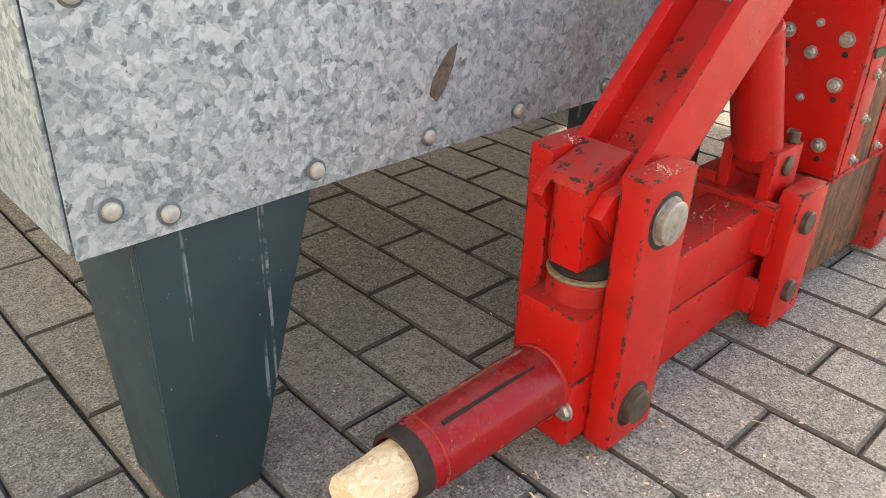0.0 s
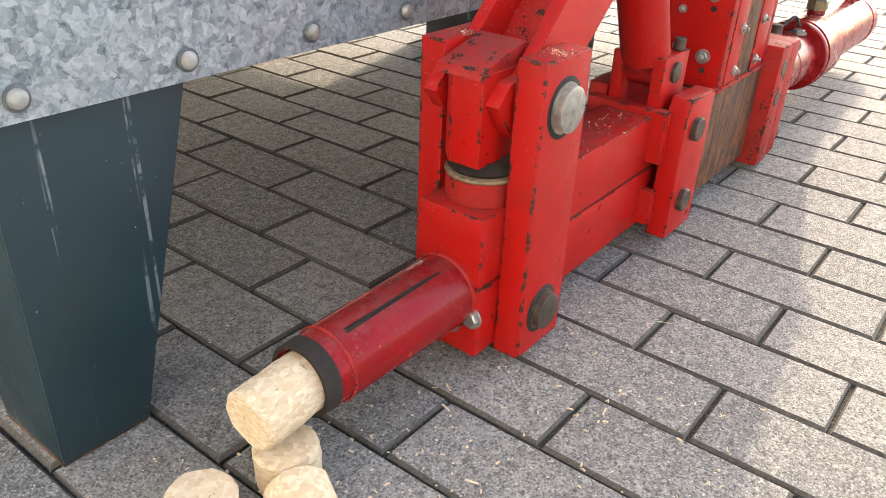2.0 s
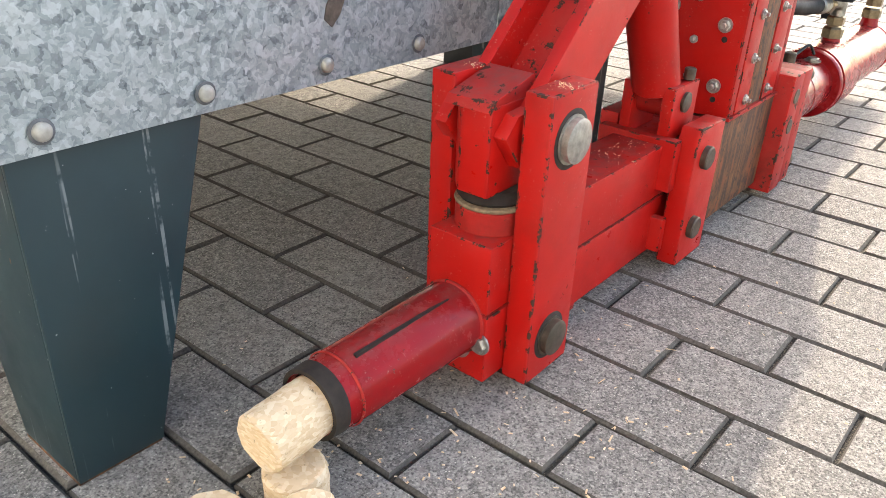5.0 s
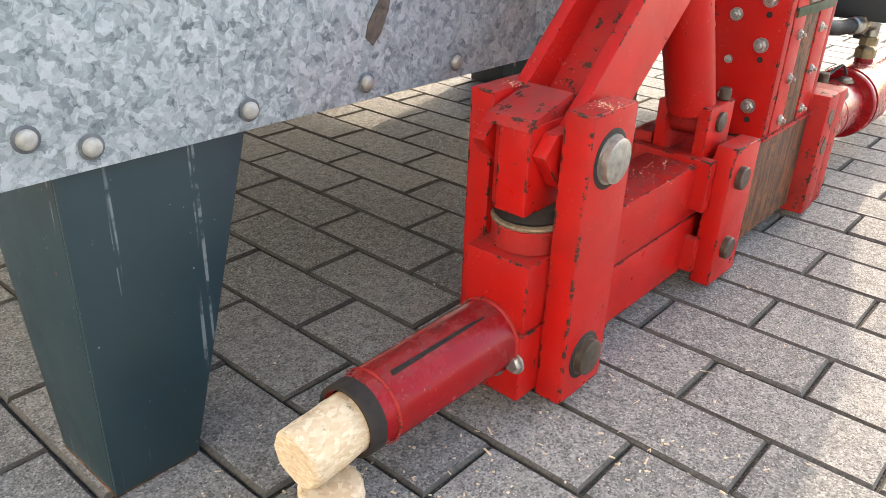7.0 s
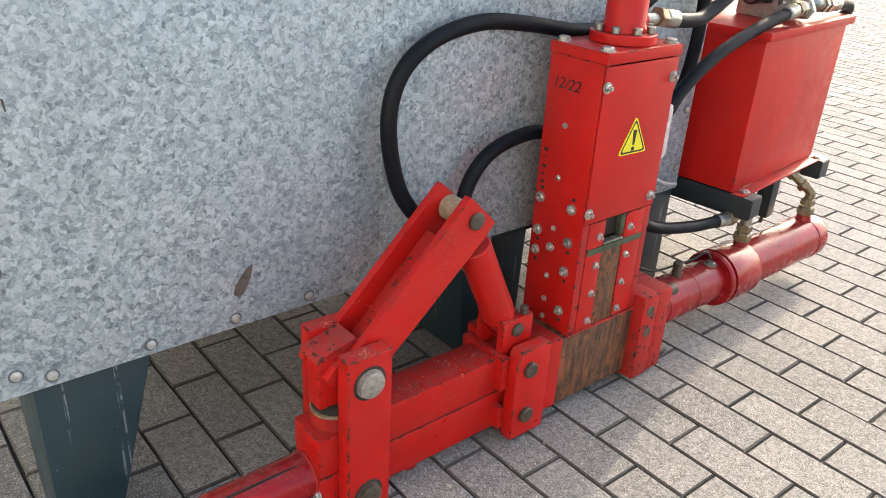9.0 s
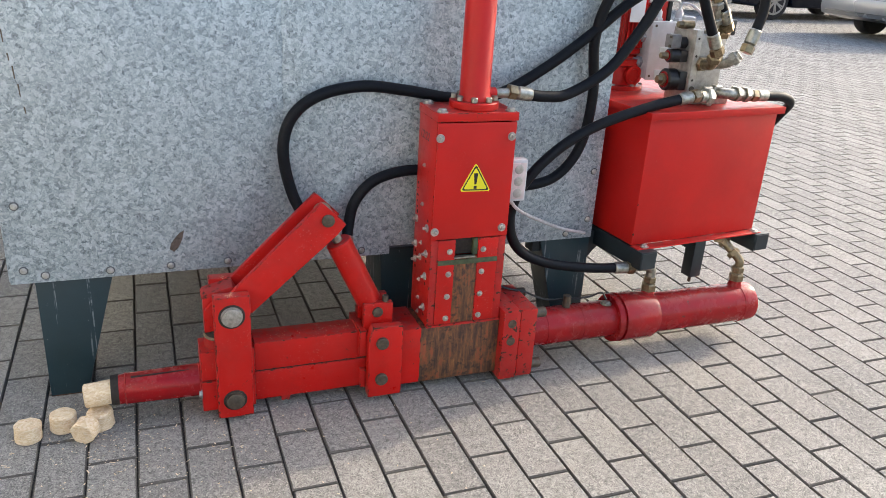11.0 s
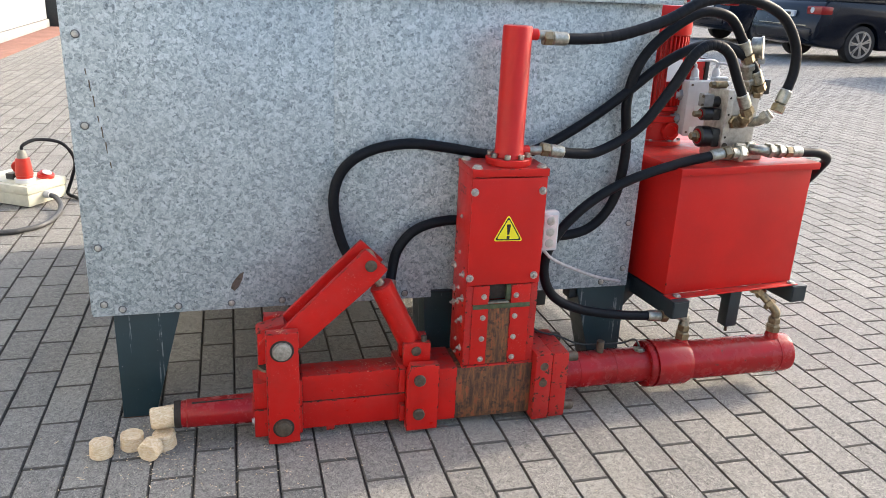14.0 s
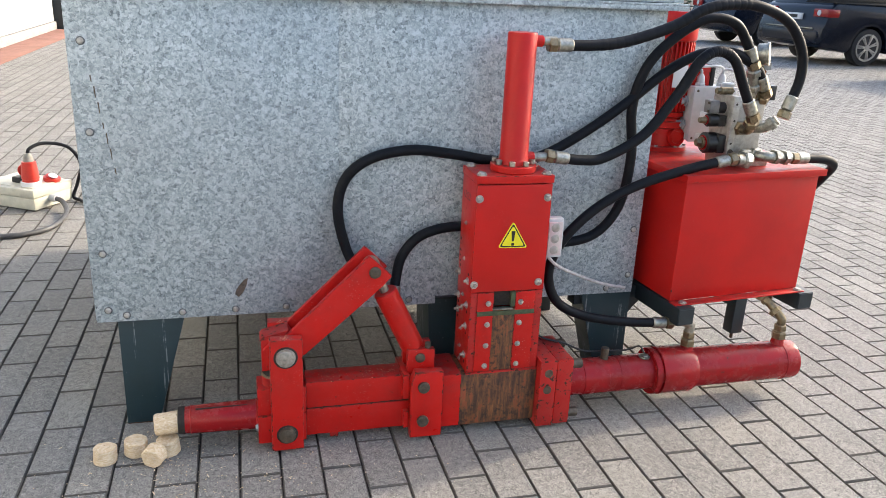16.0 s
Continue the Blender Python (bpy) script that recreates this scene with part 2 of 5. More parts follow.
YELLOW = simple("yellow_sticker", (0.84, 0.74, 0.015), 0.4, 0.0, 0.06, 60, 0.02)
INK = simple("black_ink", (0.012, 0.012, 0.012), 0.5, 0.0, 0.1, 60, 0.02)
WHITE = simple("white_sheet", (0.74, 0.75, 0.75), 0.5, 0.0, 0.04, 4)
BRICK_RED = simple("red_paving", (0.28, 0.13, 0.09), 0.9, 0.0, 0.2, 12)
RUST = rusty("rusty_scale")
BRIQ = briquette_mat()
PAVER = paver_mat("concrete_paver")
PAVER_FAR = paver_mat("concrete_paver_field", "Island")
JOINT = joint_mat()
FARPAVE = far_paving()
PAVER_EDGE = simple("dark_paver_edge", (0.11, 0.10, 0.085), 0.95, 0.0, 0.45, 300, 0.8)
HALL_PAINT = simple("pale_grey_sheet", (0.50, 0.52, 0.53), 0.55, 0.0, 0.05, 4)
WOODROLL = simple("old_nylon_bush", (0.30, 0.22, 0.14), 0.7, 0.0, 0.3, 90)
CARPAINT = simple("dark_blue_car_paint", (0.004, 0.007, 0.015), 0.22, 0.0, 0.1, 4, 0.0)
CARPAINT.node_tree.nodes["Principled BSDF"].inputs["Specular IOR Level"].default_value = 0.3
CARPAINT.node_tree.nodes["Principled BSDF"].inputs["Coat Weight"].default_value = 0.08
SILVER = simple("silver_car_paint", (0.40, 0.39, 0.37), 0.3, 0.6, 0.05, 4, 0.0)
CARGLASS = simple("tinted_glass", (0.01, 0.012, 0.014), 0.06, 0.0, 0.05, 4, 0.0)
TYRE = simple("tyre_rubber", (0.015, 0.015, 0.016), 0.8, 0.0, 0.2, 60)
LAMP_RED = simple("red_lamp_lens", (0.26, 0.012, 0.012), 0.15, 0.0, 0.1, 30, 0.0)
LEAF = simple("hedge_leaf", (0.03, 0.06, 0.022), 0.6, 0.0, 0.4, 20)


# ---- shape helpers ----
def link_mesh(name, bm, material, smooth=True):
    me = bpy.data.meshes.new(name)
    bm.normal_update()
    bm.to_mesh(me)
    bm.free()
    me.materials.append(material)
    me.materials.append(WORN_EDGE.get(material.name, material))
    if smooth:
        me.shade_smooth()
        me.set_sharp_from_angle(angle=radians(35))
    return new(name, me)


def thing(name, base, label, category, group="", kind=""):
    ob = new(name)
    ob.empty_display_size = 0.05
    ob.matrix_world = Matrix.Translation(base)
    return tagged(ob, label, category, group, kind)


def part(name, bm, material, parent, label=""):
    ob = link_mesh(name, bm, material)
    ob.parent = parent
    if parent.type == "EMPTY":
        ob.matrix_parent_inverse = parent.matrix_basis.inverted()
    return tagged(ob, label)


def join(*bms):
    out = bms[0]
    for b in bms[1:]:
        me = bpy.data.meshes.new("tmp")
        b.to_mesh(me)
        b.free()
        out.from_mesh(me)
        bpy.data.meshes.remove(me)
    return out


def bevelled(bm, w, seg=2):
    if w > 0:
        es = [e for e in bm.edges if len(e.link_faces) == 2 and e.calc_face_angle(0) > 0.5]
        made = bmesh.ops.bevel(bm, geom=es, offset=w, segments=seg, affect="EDGES", profile=0.6)
        for f in made["faces"]:
            f.material_index = 1
    return bm


def box(x0, x1, y0, y1, z0, z1, w=0.002):
    bm = bmesh.new()
    bmesh.ops.create_cube(bm, size=1)
    bmesh.ops.transform(bm, matrix=Matrix.Translation(((x0 + x1) / 2, (y0 + y1) / 2, (z0 + z1) / 2)) @ Matrix.Diagonal((x1 - x0, y1 - y0, z1 - z0, 1)), verts=bm.verts)
    return bevelled(bm, w)


def prism(poly, a, b, axis="y", w=0.002):
    """A plate: an outline in the plane across the axis, drawn out from a to b along it."""
    bm = bmesh.new()

    def at(p, s):
        return {"y": (p[0], s, p[1]), "x": (s, p[0], p[1]), "z": (p[0], p[1], s)}[axis]
    lo, hi = [bm.verts.new(at(p, a)) for p in poly], [bm.verts.new(at(p, b)) for p in poly]
    bm.faces.new(lo)
    bm.faces.new(hi[::-1])
    n = len(poly)
    for i in range(n):
        bm.faces.new((lo[i], hi[i], hi[(i + 1) % n], lo[(i + 1) % n]))
    bmesh.ops.recalc_face_normals(bm, faces=bm.faces)
    return bevelled(bm, w)


def turned(p0, p1, profile, seg=28, caps=True):
    """A turned body from p0 to p1: profile rows are (metres along, radius)."""
    p0, p1 = Vector(p0), Vector(p1)
    d = (p1 - p0).normalized()
    q = d.to_track_quat("Z", "Y").to_matrix()
    bm = bmesh.new()
    rings = []
    for s, r in profile:
        rings.append([bm.verts.new(p0 + d * s + q @ Vector((r * math.cos(a), r * math.sin(a), 0))) for a in (2 * math.pi * i / seg for i in range(seg))])
    for a, b in zip(rings, rings[1:]):
        for i in range(seg):
            bm.faces.new((a[i], a[(i + 1) % seg], b[(i + 1) % seg], b[i]))
    if caps:
        bm.faces.new(rings[0][::-1])
        bm.faces.new(rings[-1])
    bmesh.ops.recalc_face_normals(bm, faces=bm.faces)
    return bm


def rod(p0, p1, r, w=0.0015, seg=24):
    l = (Vector(p1) - Vector(p0)).length
    w = min(w, r * 0.4, l * 0.3)
    return turned(p0, p1, [(0, r - w), (w, r), (l - w, r), (l, r - w)], seg)


def spline(points, steps=10):
    pts = [Vector(p) for p in points]
    pts = [2 * pts[0] - pts[1], *pts, 2 * pts[-1] - pts[-2]]
    out = []
    for i in range(1, len(pts) - 2):
        a, b, c, d = pts[i - 1:i + 3]
        for k in range(steps):
            t = k / steps
            out.append(0.5 * ((2 * b) + (c - a) * t + (2 * a - 5 * b + 4 * c - d) * t * t + (3 * b - a - 3 * c + d) * t ** 3))
    return out + [pts[-2]]


def pipe(points, r, seg=14, steps=10, wrap=None):
    """A round pipe along a curve; wrap: (from, to) of its length that has a spiral sleeve."""
    path = spline(points, steps) if steps > 1 else [Vector(p) for p in points]
    bm = bmesh.new()
    rings, up = [], Vector((0.3, 0.2, 1)).normalized()
    for i, p in enumerate(path):
        d = (path[min(i + 1, len(path) - 1)] - path[max(i - 1, 0)]).normalized()
        side = d.cross(up)
        if side.length < 1e-3:
            side = d.orthogonal()
        side.normalize()
        up = side.cross(d).normalized()
        q = r
        if wrap and wrap[0] < i / len(path) < wrap[1]:
            q = r * (1.0 if i % 7 == 0 else 1.055)
        rings.append([bm.verts.new(p + q * (math.cos(a) * side + math.sin(a) * up)) for a in (2 * math.pi * k / seg for k in range(seg))])
    for a, b in zip(rings, rings[1:]):
        for i in range(seg):
            bm.faces.new((a[i], a[(i + 1) % seg], b[(i + 1) % seg], b[i]))
    bm.faces.new(rings[0][::-1])
    bm.faces.new(rings[-1])
    bmesh.ops.recalc_face_normals(bm, faces=bm.faces)
    return bm


def hexnut(p, d, r, h, washer=0.0):
    """A hexagon head of height h that stands on p and points along d."""
    p, d = Vector(p), Vector(d).normalized()
    b = turned(p, p + d * h, [(0, r), (h * 0.8, r), (h, r * 0.82)], 6)
    if washer:
        b = join(turned(p, p + d, [(0, washer), (0.0025, washer)], 16), b)
    return b


def stud(p, d, r=0.006, h=0.006):
    """A bolt head with its washer and a stub of thread."""
    p, d = Vector(p), Vector(d).normalized()
    return join(hexnut(p, d, r, h, r * 1.35), rod(p + d * h, p + d * (h + r * 0.8), r * 0.5, 0.0005, 10))


# ---- ground ----
def rise(x, y):
    """The yard is level round the machine and climbs gently beyond it."""
    d = x + 0.4 * y - 2.0
    return 0.0 if d <= 0 else 0.002 * d * d / (d + 1.5)


def ground_sheet():
    bm = bmesh.new()
    xs = [-300, -60, -20, -8] + [-6 + i for i in range(22)] + [20, 26, 34, 46, 70, 120, 320]
    ys = [-300, -60, -20, -9, -4, -2] + [i for i in range(26)] + [30, 36, 46, 70, 120, 320]
    grid = [[bm.verts.new((x, y, min(rise(x, y), 1.6) - 0.0058)) for y in ys] for x in xs]
    for i in range(len(xs) - 1):
        for j in range(len(ys) - 1):
            bm.faces.new((grid[i][j], grid[i + 1][j], grid[i + 1][j + 1], grid[i][j + 1]))
    ob = link_mesh("ground", bm, JOINT)
    ob.data.materials.append(FARPAVE)
    for p in ob.data.polygons:
        c = p.center
        if not (-9.5 < c.x < 14 and -9.0 < c.y < 22):
            p.material_index = 1
    return tagged(ob, "yard paved with grey concrete blocks, dark sand in the joints", "ground", kind="structure")


ground = ground_sheet()

# ---- hopper: galvanised sheet bin on tapered legs ----
DARK_ZINC = simple("dark_zinc_oxide", (0.13, 0.135, 0.14), 0.7, 0.1, 0.3, 120)
HX0, HX1, HY0, HY1, HZ0, HZ1 = -1.415, 0.055, 0.380, 1.93, 0.304, 1.115
hopper = thing("hopper", (-0.68, 1.15, 0), "tall galvanised sheet-metal sawdust hopper on dark green legs", "hopper")


def sheet_side(p, q, t):
    """A sheet from plan point p to q, t thick."""
    d = Vector((q[0] - p[0], q[1] - p[1], 0)).normalized()
    nrm = Vector((-d.y, d.x, 0)) * t
    return prism([p, q, (q[0] + nrm.x, q[1] + nrm.y), (p[0] + nrm.x, p[1] + nrm.y)], HZ0, HZ1, "z", 0.0006)


SEAM = -0.811
part("front_sheet", sheet_side((HX0, HY0), (SEAM + 0.01, HY0), 0.003), GALV, hopper)
part("front_sheet", prism([(SEAM, HZ0), (-0.545, HZ0), (-0.545, HZ0 + 0.022), (-0.33, HZ0 + 0.022), (-0.33, HZ0), (HX1, HZ0), (HX1, HZ1), (SEAM, HZ1)], HY0 - 0.0018, HY0 + 0.0012, "y", 0.0006), GALV, hopper)
part("side_sheet", box(HX0 - 0.003, HX0, HY0 + 0.006, HY1, HZ0 + 0.004, HZ1, 0.0006), GALV, hopper)
part("side_sheet", box(HX1, HX1 + 0.003, HY0 + 0.006, HY1, HZ0 + 0.004, HZ1, 0.0006), GALV, hopper)
part("back_sheet", box(HX0, HX1, HY1, HY1 + 0.003, HZ0, HZ1, 0.0006), GALV, hopper)
part("bottom_sheet", box(HX0 + 0.005, HX1 - 0.005, HY0 + 0.01, HY1 - 0.005, HZ0 + 0.006, HZ0 + 0.012, 0), FRAME, hopper)
for a, b, c, d in ((HX0 - 0.004, HX1 + 0.045, HY0 - 0.03, HY0 + 0.02), (HX0 - 0.004, HX1 + 0.045, HY1 - 0.02, HY1 + 0.03),
                   (HX0 - 0.03, HX0 + 0.02, HY0 + 0.0205, HY1 - 0.0205), (HX1 - 0.02, HX1 + 0.045, HY0 + 0.0205, HY1 - 0.0205)):
    part("rim", join(box(a, b, c, d, HZ1, HZ1 + 0.006, 0.001), box(a, b, c, min(d, c + 0.002), HZ1 - 0.012, HZ1 - 0.0005, 0.0005)), GALV, hopper)
LIDX = -0.60
part("top_cover", box(LIDX, HX1 + 0.03, HY0 - 0.022, HY1, HZ1 + 0.0075, HZ1 + 0.03, 0.003), GALV, hopper)


def hopper_bolt(x, z, y=HY0 - 0.0015):
    part("bolt", turned((x, y, z), (x, y - 1, z), [(0, 0.0072), (0.002, 0.0072), (0.0042, 0.006), (0.0052, 0.004)], 18), PIN_TOP if -1.15 < x < -0.5 else ZINC_HEAD, hopper)
    part("oxide_ring", turned((x, y, z), (x, y - 1, z), [(0, 0.0098), (0.0004, 0.0092)], 18), DARK_ZINC, hopper)


for x in (-1.344, -1.2105, -1.079, -0.95, -0.80, -0.62, -0.2, -0.03):
    hopper_bolt(x, 0.321, HY0 - 0.0015 if x < SEAM else HY0 - 0.0045)
for z in (0.336, 0.486, 0.785, 0.99):
    hopper_bolt(-1.386, z)
for z in (0.36, 0.5, 1.05):
    hopper_bolt(0.035, z, HY0 - 0.0045)
part("dent_mark", prism([(-1.079, 0.362), (-1.070, 0.354), (-1.060, 0.364), (-1.050, 0.384), (-1.045, 0.406), (-1.056, 0.400), (-1.068, 0.386), (-1.076, 0.374)], HY0 - 0.0012, HY0 + 0.001, "y", 0), simple("brown_stain", (0.10, 0.075, 0.058), 0.8, 0.0, 0.5, 160), hopper, "brown smear on the sheet")


for k in range(7):
    x, z0 = -1.373 + 0.0057 * k, 0.90 - 0.036 * k
    z1 = z0 + (0.026 if k % 3 else 0.015)
    part("scratch", prism([(x, z0), (x + 0.002, z0), (x + 0.001, z1), (x - 0.002, z1)], HY0 - 0.0008, HY0 + 0.001, "y", 0), PIN, hopper)


def hopper_leg(outer, inner_top, inner_foot, y0, y1):
    """A folded sheet leg that narrows to its foot."""
    z = HZ0 + 0.005
    front = prism([(outer, 0.004), (outer, z), (inner_top, z), (inner_foot, 0.004)], y0, y0 + 0.005, "y", 0.0012)
    s = 0.004 if inner_top > outer else -0.004
    side = prism([(y0 + 0.0052, 0.004), (y0 + 0.0052, z), (y1 + 0.07, z), (y1, 0.004)], min(outer, outer + s), max(outer, outer + s), "x", 0.0012)
    leg = part("leg", join(front, side), GREEN, hopper, "dark green tapered sheet-steel leg")
    part("foot_plate", box(min(outer, inner_foot), max(outer, inner_foot), y0 + 0.002, y1, 0.0, 0.0038, 0.001), RUST, leg)
    back = prism([(inner_top, z), (inner_foot, 0.004), (inner_foot - s, 0.004), (inner_top - s, z)], y0 + 0.0052, y1, "y", 0)
    part("inner_flange", back, GREEN, leg)
    return leg


LEG_Y = 0.391
hopper_leg(-1.369, -1.206, -1.288, LEG_Y, 0.49)
hopper_leg(0.06, -0.10, -0.02, LEG_Y, 0.49)
hopper_leg(-1.366, -1.205, -1.287, 1.80, 1.90)
hopper_leg(0.06, -0.10, -0.02, 1.80, 1.90)
gearbox = part("feed_trough", prism([(-0.53, 0.0), (-0.545, 0.30), (-0.36, 0.30), (-0.37, 0.0)], 0.46, 0.62, "y", 0.004), GREEN, hopper, "dark green outlet housing under the hopper")
part("middle_leg", box(0.0, 0.05, 0.94, 1.12, 0.0, HZ0 + 0.005, 0.003), FRAME, hopper, "dark middle leg under the hopper")

# ---- briquette press ----
YC = 0.243                      # the press's middle plane
press = thing("briquette_press", (-0.4, YC, 0), "red hydraulic sawdust briquette press, chipped paint, on block paving", "machine")

# outlet tube with its long slot
TZ = 0.082
tube = part("outlet_tube", turned((-1.225, YC, TZ), (-1.02, YC, TZ), [(0.004, 0.0275), (0.0, 0.0285), (0.0, 0.0325), (0.003, 0.0335), (0.028, 0.0345), (0.030, 0.0355), (0.18, 0.0385), (0.205, 0.0385)], 40, False), RED_DARK, press, "dark red steel outlet tube with a long slot")
part("tube_bore", turned((-1.2245, YC, TZ), (-1.05, YC, TZ), [(0, 0.0285), (0.17, 0.028)], 32, False), DARK, tube)
part("tube_lip", turned((-1.228, YC, TZ), (-1.02, YC, TZ), [(0.0, 0.0295), (0, 0.0338), (0.016, 0.0348), (0.0165, 0.034)], 40, False), DARK, tube, "bare dark steel lip")
part("weld_ring", turned((-1.199, YC, TZ), (-1.0, YC, TZ), [(0, 0.0353), (0.0015, 0.0368), (0.003, 0.0360)], 40, False), RED_WORN, tube)
# uncut slot: a dark bar whose colour stands for the shade inside
part("slot", prism([(-1.185, YC - 0.014), (-1.06, YC - 0.014), (-1.06, YC - 0.0105), (-1.185, YC - 0.0105)], TZ + 0.0325, TZ + 0.0362, "z", 0), DARK, tube)

part("weld_bead", turned((-1.0395, YC, TZ), (-1.0, YC, TZ), [(0, 0.0386), (0.0015, 0.0405), (0.003, 0.0395), (0.0042, 0.0400)], 40, False), RED_WORN, tube)
# jaw blocks
jx0, jx1 = -1.035, -0.915
lower = part("lower_jaw", box(jx0, jx1, 0.201, 0.277, 0.018, 0.095, 0.002), RED, press)
part("bolt", hexnut((jx0, 0.207, 0.064), (-1, 0, 0), 0.0095, 0.007, 0.012), BOLT, lower)
part("bolt", hexnut((jx0, 0.231, 0.050), (-1, 0, 0), 0.0095, 0.007, 0.012), BOLT, lower)
upper = part("upper_jaw", box(jx0, jx1, 0.201, 0.277, 0.098, 0.172, 0.002), RED, press)
part("collar", turned((-0.985, YC - 0.004, 0.1725), (-0.985, YC - 0.004, 0.3), [(0, 0.037), (0.022, 0.037), (0.024, 0.035)], 32), RED_WORN, upper)
part("bellows", turned((-0.985, YC - 0.004, 0.197), (-0.985, YC - 0.004, 0.3), [(0, 0.033), (0.003, 0.0365), (0.005, 0.032), (0.008, 0.036), (0.011, 0.031), (0.016, 0.027)], 32), DARK, upper, "dirty black ring of oil and sawdust")
head = part("jaw_head", prism([(-1.021, 0.221), (-1.021, 0.256), (-1.008, 0.270), (-0.94, 0.270), (-0.94, 0.221)], 0.212, 0.300, "z", 0.0025), RED, press)
part("head_cap", prism([(-1.024, 0.2955), (-1.018, 0.3035), (-0.955, 0.320), (-0.945, 0.3005), (-0.96, 0.2955)], 0.2225, 0.2745, "y", 0.001), RED_WORN, press)

part("sawdust_ring", turned((-0.985, YC - 0.004, 0.1965), (-0.985, YC - 0.004, 0.3), [(0, 0.0372), (0.002, 0.0385), (0.004, 0.0375), (0.005, 0.034)], 32), simple("oily_sawdust", (0.24, 0.17, 0.10), 0.9, 0.0, 0.4, 200, 0.6), upper, "crust of oily sawdust")

# front and back clamp plates with their pins
for y0, y1, out in ((0.170, 0.200, -1), (0.2785, 0.307, 1)):
    plate = part("clamp_plate", box(-1.003, -0.924, y0, y1, 0.012, 0.318, 0.003), RED, press)
    for z, r in ((0.271, 0.0215), (0.057, 0.0195)):
        y = y0 if out < 0 else y1
        part("pin", join(turned((-0.965, y, z), (-0.965, y + out, z), [(0, r * 1.12), (0.002, r * 1.12), (0.0021, r), (0.009, r), (0.0105, r * 0.86)], 28)), PIN_TOP if z > 0.2 else PIN, plate)
        part("oil_ring", turned((-0.965, y, z), (-0.965, y + out, z), [(0, r * 1.36), (0.0006, r * 1.30)], 28), DARK, plate)
    mid = part("tie_plate", prism([(-0.650, 0.012), (-0.650, 0.176), (-0.640, 0.202), (-0.566, 0.200), (-0.566, 0.012)] if out < 0 else [(-0.65, 0.012), (-0.65, 0.2), (-0.566, 0.2), (-0.566, 0.012)], y0 - 0.002 if out < 0 else y0 + 0.002, y1 - 0.004 if out < 0 else y1, "y", 0.0025), RED, press)
    for z in (0.160, 0.061):
        y = y0 - 0.002 if out < 0 else y1
        part("pin", turned((-0.618, y, z), (-0.618, y + out, z), [(0, 0.0155), (0.007, 0.0155), (0.0085, 0.0135)], 24), PIN, mid)

# split pressing channel
part("upper_beam", box(-0.9145, -0.560, 0.206, 0.277, 0.106, 0.178, 0.002), RED, press)
part("lower_beam", box(-0.9145, -0.585, 0.207, 0.276, 0.026, 0.102, 0.002), RED, press)
part("beam_foot", box(-0.853, -0.832, 0.214, 0.236, 0.010, 0.0258, 0.002), RED_WORN, press)
part("seam_dirt", box(-0.912, -0.59, 0.2095, 0.274, 0.1022, 0.1058, 0), DARK, press)
part("channel_block", box(-0.5595, -0.300, 0.190, 0.310, 0.022, 0.174, 0.0025), RUST, press, "rust-streaked steel pressing block")
part("channel_cover", box(-0.5620, -0.512, 0.1865, 0.313, 0.024, 0.1775, 0.0025), RED, press)
part("tie_lug", box(-0.668, -0.6505, 0.188, 0.298, 0.118, 0.186, 0.002), RED, press)
part("tie_lug", box(-0.664, -0.6505, 0.190, 0.296, 0.030, 0.078, 0.002), RED, press)

# lever of two plates
LEVER = [(-0.757, 0.510), (-0.748, 0.503), (-0.700, 0.456), (-0.723, 0.430), (-0.916, 0.258), (-0.990, 0.238), (-1.018, 0.274), (-1.001, 0.292), (-0.978, 0.294)]
for y0, y1 in ((0.2055, 0.2205), (0.2760, 0.2905)):
    near = y0 < 0.25
    lever = part("lever_plate", prism(LEVER, y0, y1, "y", 0.0012), RED, press)
    part("pin", turned((-0.743, y0 if near else y1, 0.468), (-0.743, (y0 if near else y1) + (-1 if near else 1), 0.468), [(0, 0.0148), (0.004, 0.0148), (0.0055, 0.0125)], 24), PIN, lever)
part("lever_web", prism([(-0.955, 0.268), (-0.785, 0.436), (-0.779, 0.430), (-0.949, 0.262)], 0.2207, 0.2758, "y", 0.0008), RED_WORN, press)
part("lever_bush", rod((-0.743, 0.2207, 0.468), (-0.743, 0.2758, 0.468), 0.021), WOODROLL, press, "worn pale bush")

# holding cylinder between lever and channel
c0, c1 = Vector((-0.624, YC, 0.222)), Vector((-0.743, YC, 0.468))
d = (c1 - c0).normalized()
ram = part("holding_cylinder", rod(c0 + d * 0.022, c0 + d * 0.200, 0.0305, 0.003, 32), RED, press)
part("piston_rod", rod(c0 + d * 0.200, c1 - d * 0.015, 0.012), STEEL, ram, "bright steel piston rod")
part("rod_eye", rod((-0.624, YC - 0.022, 0.222), (-0.624, YC + 0.022, 0.222), 0.02), RED_WORN, ram)
for y0, y1 in ((0.2065, 0.2225), (0.262, 0.277)):
    lug = part("lug", box(-0.655, -0.582, y0, y1, 0.1785, 0.248, 0.002), RED, press)
    part("pin", turned((-0.621, y0 if y0 < 0.25 else y1, 0.225), (-0.621, (y0 if y0 < 0.25 else y1) + (-1 if y0 < 0.25 else 1), 0.225), [(0, 0.013), (0.004, 0.013), (0.005, 0.011)], 20), PIN, lug)
part("stop_screw", rod((-0.600, 0.2145, 0.2482), (-0.600, 0.2145, 0.264), 0.0075), PIN, press)

